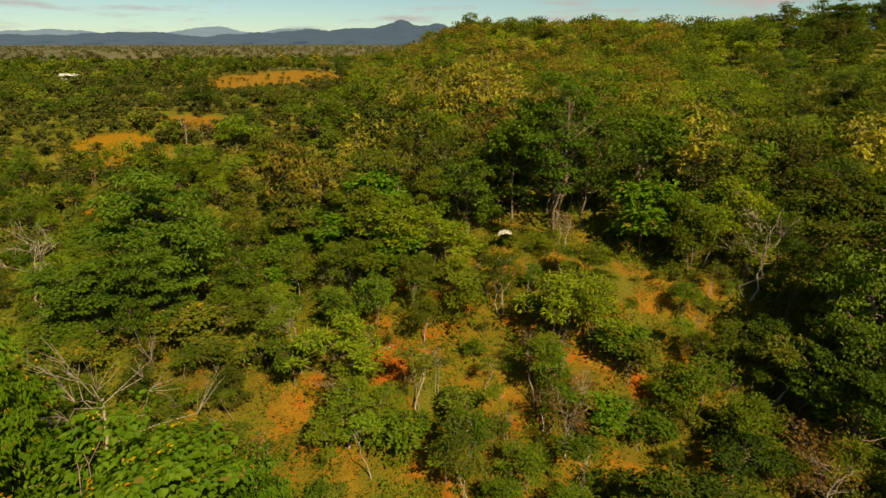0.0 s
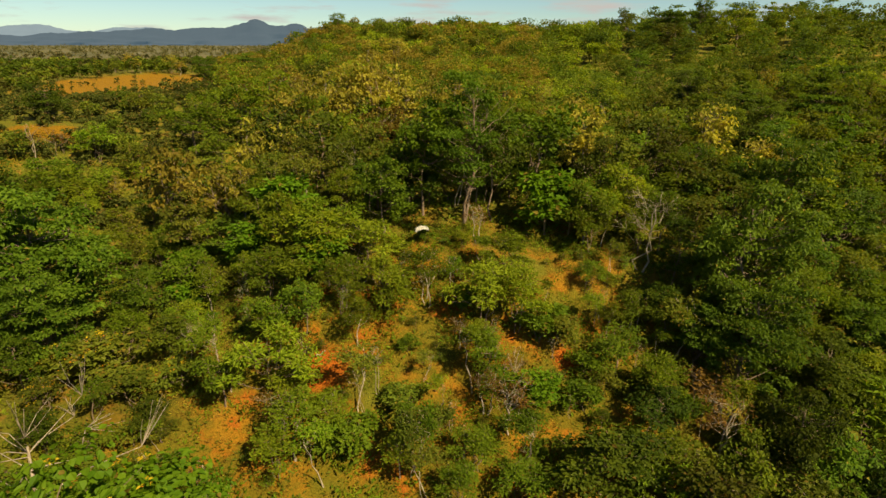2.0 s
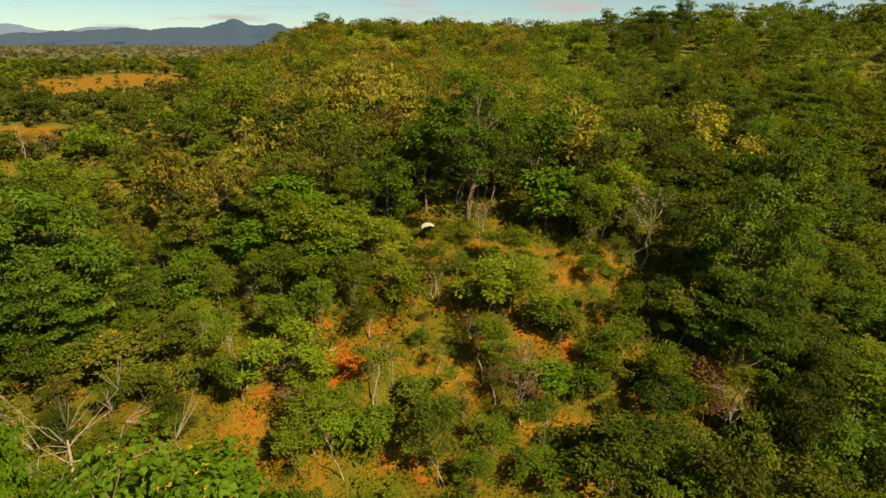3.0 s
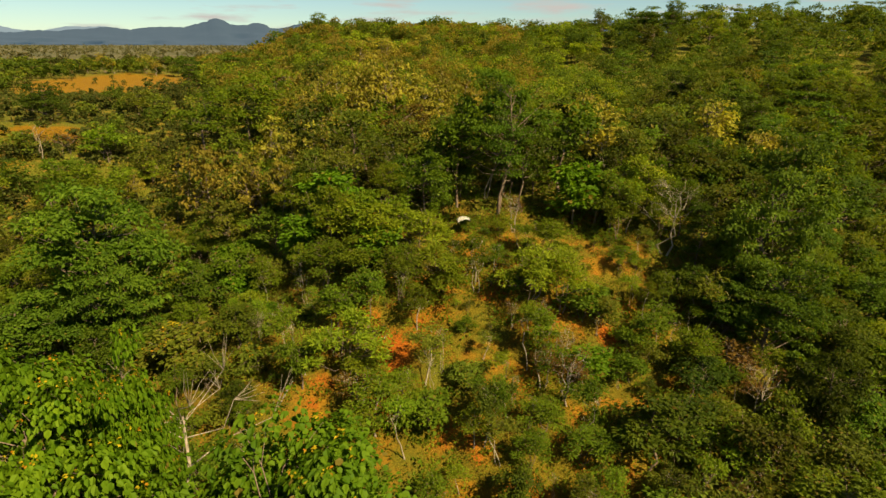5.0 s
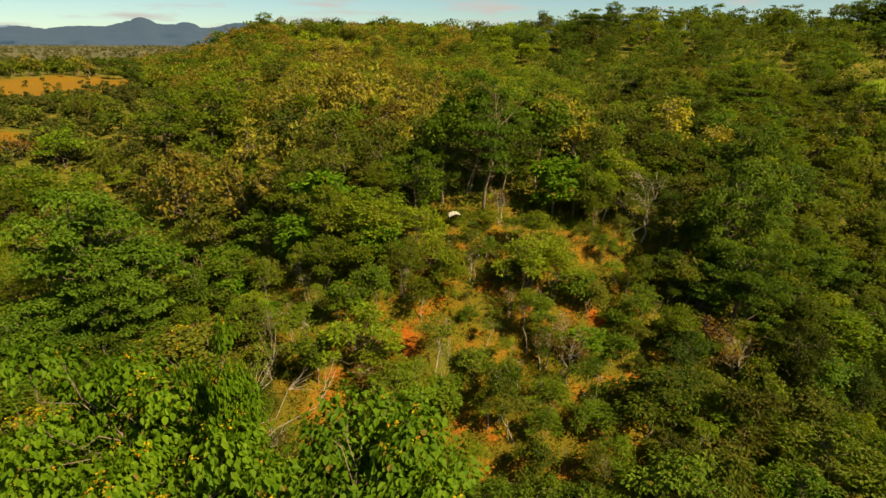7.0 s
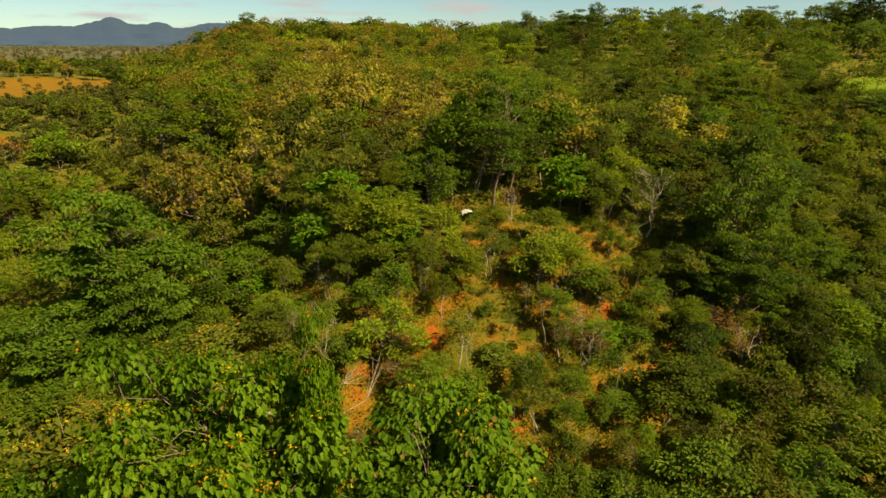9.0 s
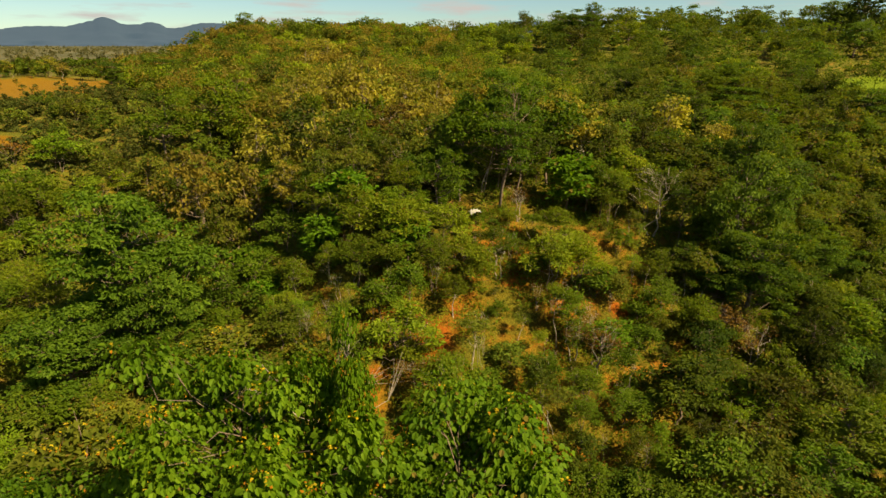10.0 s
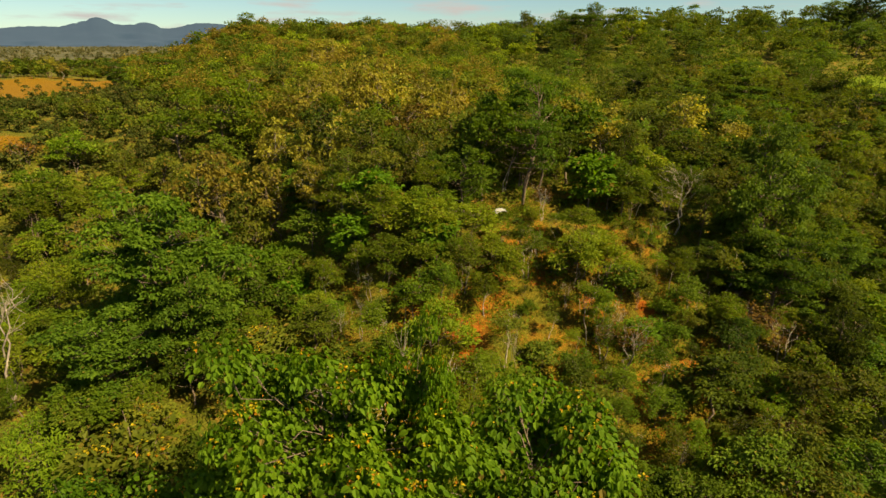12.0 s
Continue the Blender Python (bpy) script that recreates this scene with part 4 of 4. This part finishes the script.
scatter(-80, -17, 18, 80, 3.7, [(0.22, "green", 3.5, 6), (0.34, "fine", 3.5, 6), (0.14, "yellow", 2.5, 4.5), (0.26, "bush", 2, 4)])
# the wooded plateau
scatter(-12, 110, 59, 78, 5.0, [(0.14, "dry", 7, 13), (0.26, "green", 6, 12), (0.18, "fine", 5.5, 9), (0.05, "layer", 8, 12), (0.22, "olive", 6, 11), (0.10, "dark", 7, 11)])
scatter(-12, 48, 78, 106, 5.2, [(0.50, "dry", 8, 15), (0.18, "green", 7, 12), (0.08, "fine", 6, 9), (0.12, "olive", 7, 11), (0.08, "dark", 8, 12)])
scatter(48, 110, 78, 106, 5.6, [(0.10, "dry", 8, 12), (0.17, "green", 7, 12), (0.16, "fine", 6, 9), (0.08, "layer", 8, 13), (0.34, "olive", 7, 12), (0.13, "dark", 8, 13)])
scatter(-12, 110, 59, 106, 4.6, [(0.5, "bush", 2.0, 4.0)], r=0.4)
scatter(-110, -12, 78, 106, 5.0, [(0.15, "dry", 5, 9), (0.20, "green", 4, 8), (0.25, "fine", 4, 7), (0.15, "olive", 4, 7), (0.2, "bush", 2, 4), (0.04, "brown", 2, 3)])

for protos in KINDS.values():
    for p in protos:
        for o in (*p.children_recursive, p):
            bpy.data.objects.remove(o)

# ---------------------------------------------------------------- undergrowth


def undergrowth(name, label, seed, count, x0, x1, y0, y1, leaf, leaf_w, material, rise=0.5, bare_ok=False):
    """Weeds, seedlings and grass tufts over the ground, past counting, in one mesh."""
    rs = np.random.RandomState(seed)
    bits = Bits()
    x, y = rs.uniform(x0, x1, count), rs.uniform(y0, y1, count)
    keep = [seen_side(a, b) and not in_field(a, b) and (bare_ok or not in_clearing(a, b, 0.85)) and p < 0.55 + 0.6 * w
            for a, b, p, w in zip(x, y, rs.random_sample(count), wave(x, y, 9, seed))]
    x, y = x[keep], y[keep]
    z, n = ground_z(x, y), 9
    heart = np.repeat(np.stack([x, y, z], 1), n, 0)
    d = unit(rs.normal(0, 1, (len(heart), 3)) * np.array([1, 1, 0.5]) + np.array([0, 0, 0.6]))
    pos = heart + d * rs.uniform(0.0, rise, (len(heart), 1)) * np.array([1.3, 1.3, 1])
    leaves(bits, rs, pos, d, leaf, leaf_w, -0.3)
    ob = new(name, bits.mesh(name, False))
    ob.data.materials.append(material)
    tagged(ob, label, "undergrowth", kind="stuff")


undergrowth("weeds", "low green weeds on the slope", 21, 9000, -20, 34, 18, 60, 0.28, 0.11, LEAF_FINE)
undergrowth("weeds", "sparse olive weeds in the dry grass of the slope", 29, 3800, -20, 34, 22, 60, 0.34, 0.10, LEAF_OLIVE, 0.55, bare_ok=True)
undergrowth("dry_grass", "tufts of dry brown grass on the slope", 22, 1500, -20, 34, 18, 62, 0.34, 0.05, LEAF_BROWN, bare_ok=True)
undergrowth("dry_grass", "tufts of yellowed grass on the slope", 23, 4500, -20, 40, 18, 64, 0.36, 0.05, LEAF_DRY, bare_ok=True)
undergrowth("weeds", "olive weeds on the far side of the ravine", 24, 9000, -110, -16, 20, 130, 0.45, 0.2, LEAF_OLIVE, 0.8)
undergrowth("weeds", "green weeds and creepers below the trees", 25, 6000, -110, -16, 20, 130, 0.45, 0.2, LEAF_FINE, 0.9)
undergrowth("weeds", "undergrowth below the plateau trees", 26, 13000, -14, 125, 6, 115, 0.45, 0.2, LEAF_FINE, 0.9)
undergrowth("weeds", "olive undergrowth below the plateau trees", 27, 9000, -14, 130, 20, 125, 0.45, 0.2, LEAF_OLIVE, 0.9)

# ---------------------------------------------------------------- far woods


def far_woods(name, label, seed, count, r0, r1, th0, th1, tall, material, sprays=150):
    """Woods too far off to be counted: crowns of many leaf sprays, with trunks, in one mesh."""
    rs = np.random.RandomState(seed)
    bits = Bits()
    for k in range(count):
        r, th = math.sqrt(rs.uniform(r0 * r0, r1 * r1)), radians(rs.uniform(th0, th1))
        x, y = r * math.sin(th), r * math.cos(th)
        if (in_field(x, y) and (tall[1] > 4 or rs.random_sample() < 0.95)) or (in_low(x, y) and tall[1] > 4):
            continue
        z, h = float(ground_z(x, y)), rs.uniform(*tall)
        w = h * rs.uniform(0.36, 0.55)
        tube(bits, [(x, y, z - 0.5), (x + rs.normal(0, .3), y, z + h * 0.25), (x, y, z + h * 0.5)], [0.14, 0.10, 0.05], 4)
        n = int(sprays * min(1.7, 260 / r))
        size = (0.8 if sprays > 200 else 0.85) * max(0.6, r / 260)
        size = min(size, w * 0.55)
        m = max(4, int(n / 22))
        cen = unit(rs.normal(0, 1, (m, 3)) + np.array([0, 0, 0.35])) * rs.uniform(0.55, 0.85, (m, 1)) * np.array([w, w, h * 0.42]) + np.array([x, y, z + h * 0.54])
        for c in cen:
            pos, d = tuft(rs, c, w * rs.uniform(0.34, 0.5), 0.6, max(2, n // m))
            leaves(bits, rs, pos, d, size, size * 0.8, 0.1)
    ob = new(name, bits.mesh(name, False))
    ob.data.materials.append(material)
    tagged(ob, label, "woods", kind="stuff")


far_woods("far_woods", "far green woods on the ridge", 5, 420, 106, 330, -9, 80, (5.5, 11.5), LEAF_DARK, 260)
far_woods("far_woods", "far light green woods on the ridge", 15, 260, 106, 330, -9, 30, (5, 10.5), LEAF_FINE, 260)
far_woods("far_woods", "far olive woods on the ridge", 6, 450, 106, 330, -9, 80, (5, 11), LEAF_OLIVE, 260)
far_woods("far_woods", "far yellowing woods on the ridge", 7, 300, 106, 330, -9, 22, (6, 11.5), LEAF_DRY, 240)
far_woods("far_woods", "tall trees standing out on the ridge", 16, 34, 180, 320, 8, 80, (10, 13.5), LEAF_DARK, 560)
far_woods("far_woods", "tall olive trees standing out on the ridge", 17, 16, 240, 320, 8, 80, (9, 13), LEAF_OLIVE, 520)
far_woods("far_woods", "low growth between the ridge trees", 18, 1300, 106, 325, -9, 80, (3, 5.5), LEAF_OLIVE, 80)
far_woods("far_woods", "scattered trees on the far plain", 8, 420, 106, 480, -52, -7, (4, 8), LEAF_DARK, 205)
far_woods("far_woods", "scattered olive trees on the far plain", 9, 480, 106, 520, -52, -7, (3, 7), LEAF_OLIVE, 210)
far_woods("far_woods", "light green trees on the far plain", 19, 420, 106, 520, -52, -7, (3, 7), LEAF_PLAIN, 210)
far_woods("far_woods", "low thicket beside the dry fields", 20, 1900, 92, 290, -52, -7, (1.4, 3.2), LEAF_PLAIN, 56)
far_woods("far_woods", "low green thicket beside the dry fields", 28, 1500, 92, 290, -52, -7, (1.4, 3.2), LEAF_PLAIN, 56)
far_woods("far_woods", "woods on the far plain, haze in their leaf colour", 10, 2400, 430, 2300, -52, 12, (5, 9), LEAF_HAZE_TINT)

# ---------------------------------------------------------------- distant mountains


def mountain(name, label, dist, peaks, base, colour, haze_glow):
    """A far range, its haze put in as bluish colour and glow; its crest is a sum of humps: degrees from +y, half width
    in degrees, elevation in degrees.
    """
    m, n, l, bsdf, out = shader(name)
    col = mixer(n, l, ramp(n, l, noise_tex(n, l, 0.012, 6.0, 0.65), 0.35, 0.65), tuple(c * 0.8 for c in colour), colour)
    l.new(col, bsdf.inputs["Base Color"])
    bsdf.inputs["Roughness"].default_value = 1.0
    # emission stands in for the air's haze in front of the range
    bsdf.inputs["Emission Color"].default_value = rgba(haze_glow)
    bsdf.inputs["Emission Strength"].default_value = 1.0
    deg = np.linspace(-75, 85, 640)
    th = np.radians(deg)
    rise = np.full(len(deg), base)
    for c, w, e in peaks:
        rise = np.maximum(rise, e * np.exp(-((deg - c) / w) ** 2))
    rise = rise + 0.07 * wave(deg, deg * 0.3, 3.0, 31) + 0.035 * wave(deg, deg * 0.2, 0.8, 32)
    crest = 32 + dist * np.tan(np.radians(rise))
    v, f = [], []
    for j in range(12):
        q = j / 11
        rr = dist - 500 * (1 - q) + 50 * wave(deg * 3, deg * 0 + 5 * j, 9, 33) * (1 - q)
        z = 8 + (crest - 8) * (0.25 * q + 0.75 * q ** 1.6)
        v.append(np.stack([rr * np.sin(th), rr * np.cos(th), z], 1))
    w = len(th)
    for j in range(11):
        i = j * w + np.arange(w - 1)
        f.append(np.stack([i, i + 1, i + w + 1, i + w], 1))
    ob = new(name, mesh_of(name, np.concatenate(v), np.concatenate(f)))
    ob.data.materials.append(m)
    tagged(ob, label, "mountains", kind="structure")


mountain("mountain_range", "blue-green mountains on the horizon with painted haze", 3700,
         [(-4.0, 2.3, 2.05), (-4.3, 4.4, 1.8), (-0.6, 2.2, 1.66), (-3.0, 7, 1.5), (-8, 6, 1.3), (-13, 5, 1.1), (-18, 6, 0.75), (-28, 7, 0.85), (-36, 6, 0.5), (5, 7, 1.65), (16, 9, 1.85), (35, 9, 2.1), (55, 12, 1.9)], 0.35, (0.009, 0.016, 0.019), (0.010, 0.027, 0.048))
mountain("mountain_range", "mountains far behind, faint and pale from painted haze", 4400,
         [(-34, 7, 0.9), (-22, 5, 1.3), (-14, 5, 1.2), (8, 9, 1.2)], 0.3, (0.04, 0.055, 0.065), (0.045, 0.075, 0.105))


# ---------------------------------------------------------------- small things


def part(name, bm, material, parent, label=""):
    me = bpy.data.meshes.new(name)
    bm.to_mesh(me)
    bm.free()
    ob = new(name, me)
    ob.parent = parent
    me.materials.append(material)
    return tagged(ob, label)


def plain(name, colour, rough, spread=0.25, scale=2.0):
    m, n, l, bsdf, out = shader(name)
    f = noise_tex(n, l, scale, 5.0, 0.65)
    l.new(mixer(n, l, ramp(n, l, f, 0.3, 0.7), tuple(c * (1 - spread) for c in colour), colour), bsdf.inputs["Base Color"])
    bsdf.inputs["Roughness"].default_value = rough
    return m


def box(sx, sy, sz, x=0, y=0, z=0, bevel=0.03):
    bm = bmesh.new()
    bmesh.ops.create_cube(bm, size=1, matrix=Matrix.Translation((x, y, z)) @ Matrix.Diagonal((sx, sy, sz, 1)))
    if bevel:
        bmesh.ops.bevel(bm, geom=bm.edges[:], offset=bevel, segments=1, affect="EDGES")
    return bm


def barn(x, y, turn):
    """A long low farm shed with a pale sheet-metal roof."""
    root = new("farm_shed")
    root.matrix_basis = Matrix.LocRotScale((x, y, float(ground_z(x, y))), Euler((0, 0, radians(turn))), (0.65, 0.95, 0.75))
    tagged(root, "low farm shed with a pale sheet-metal roof", "shed")
    wall = plain("shed_wall", (0.22, 0.19, 0.15), 0.9)
    metal = plain("shed_roof", (0.42, 0.41, 0.37), 0.5, 0.15, 0.8)
    for yy in (-2.8, 2.8):
        part("wall", box(10.6, 0.2, 5.0, 0, yy, 1.9), wall, root)
    for xx in (-5.2, 5.2):
        part("gable_wall", box(0.2, 5.4, 5.0, xx, 0, 1.9), wall, root)
    for sgn in (-1, 1):
        bm = bmesh.new()
        for k in range(14):
            a = box(0.84, 3.9, 0.08, -5.6 + 0.86 * k, 0, 0.02 * (k % 2), 0)
            a.transform(Matrix.Translation((0, sgn * 1.72, 4.95)) @ Matrix.Rotation(radians(-sgn * 17), 4, "X"))
            me = bpy.data.meshes.new("sheet")
            a.to_mesh(me)
            a.free()
            bm.from_mesh(me)
            bpy.data.meshes.remove(me)
        part("roof", bm, metal, root, "pale sheet-metal roof slope")


barn(-151.0, 228.0, 20)


def tarp(x, y, size, lift):
    """A crumpled white sheet caught on the brush."""
    rs = np.random.RandomState(3)
    n = 14
    u, v = np.meshgrid(np.linspace(-1, 1, n), np.linspace(-1, 1, n))
    px, py = u * size * 0.7, v * size * 0.45
    z = lift - 0.5 * (u ** 2 + 0.6 * v ** 2) * size * 0.5 + 0.10 * wave(u * 3, v * 3, 2.0, 8) + rs.normal(0, 0.03, u.shape)
    co = np.stack([px.ravel(), py.ravel(), z.ravel()], 1)
    i = (np.arange(n - 1)[:, None] * n + np.arange(n - 1)[None, :]).ravel()
    ob = new("tarpaulin", mesh_of("tarpaulin", co, np.stack([i, i + 1, i + n + 1, i + n], 1)))
    thick = ob.modifiers.new("thickness", "SOLIDIFY")
    thick.thickness = 0.01
    ob.data.materials.append(plain("white_sheet", (0.44, 0.41, 0.31), 0.8, 0.75, 7.0))
    ob.matrix_basis = Matrix.Translation((x, y, float(ground_z(x, y))))
    tagged(ob, "crumpled white sheet lying over the brush", "tarpaulin")


tarp(6.9, 56.4, 1.15, 2.5)


def log(x, y, length, r, turn, tilt):
    """A pale fallen branch."""
    rs = np.random.RandomState(int(x * 10) % 97)
    bits = Bits()
    tube(bits, bend(rs, np.array([-length / 2, 0, 0.0]), np.array([length / 2, 0, length * tilt]), 0.05 * length, 6), np.linspace(r, r * 0.5, 6), 6)
    ob = new("fallen_branch", bits.mesh("fallen_branch"))
    ob.data.materials.append(BARK_PALE)
    ob.matrix_basis = Matrix.LocRotScale((x, y, float(ground_z(x, y)) + r * 0.6), Euler((0, 0, radians(turn))), None)
    tagged(ob, "pale fallen branch lying on the slope", "branch")


log(-5.3, 45.2, 1.3, 0.09, 40, 0.1)
log(-15.0, 36.0, 3.5, 0.07, 110, 0.3)
log(-17.0, 33.0, 3.0, 0.06, 70, 0.3)
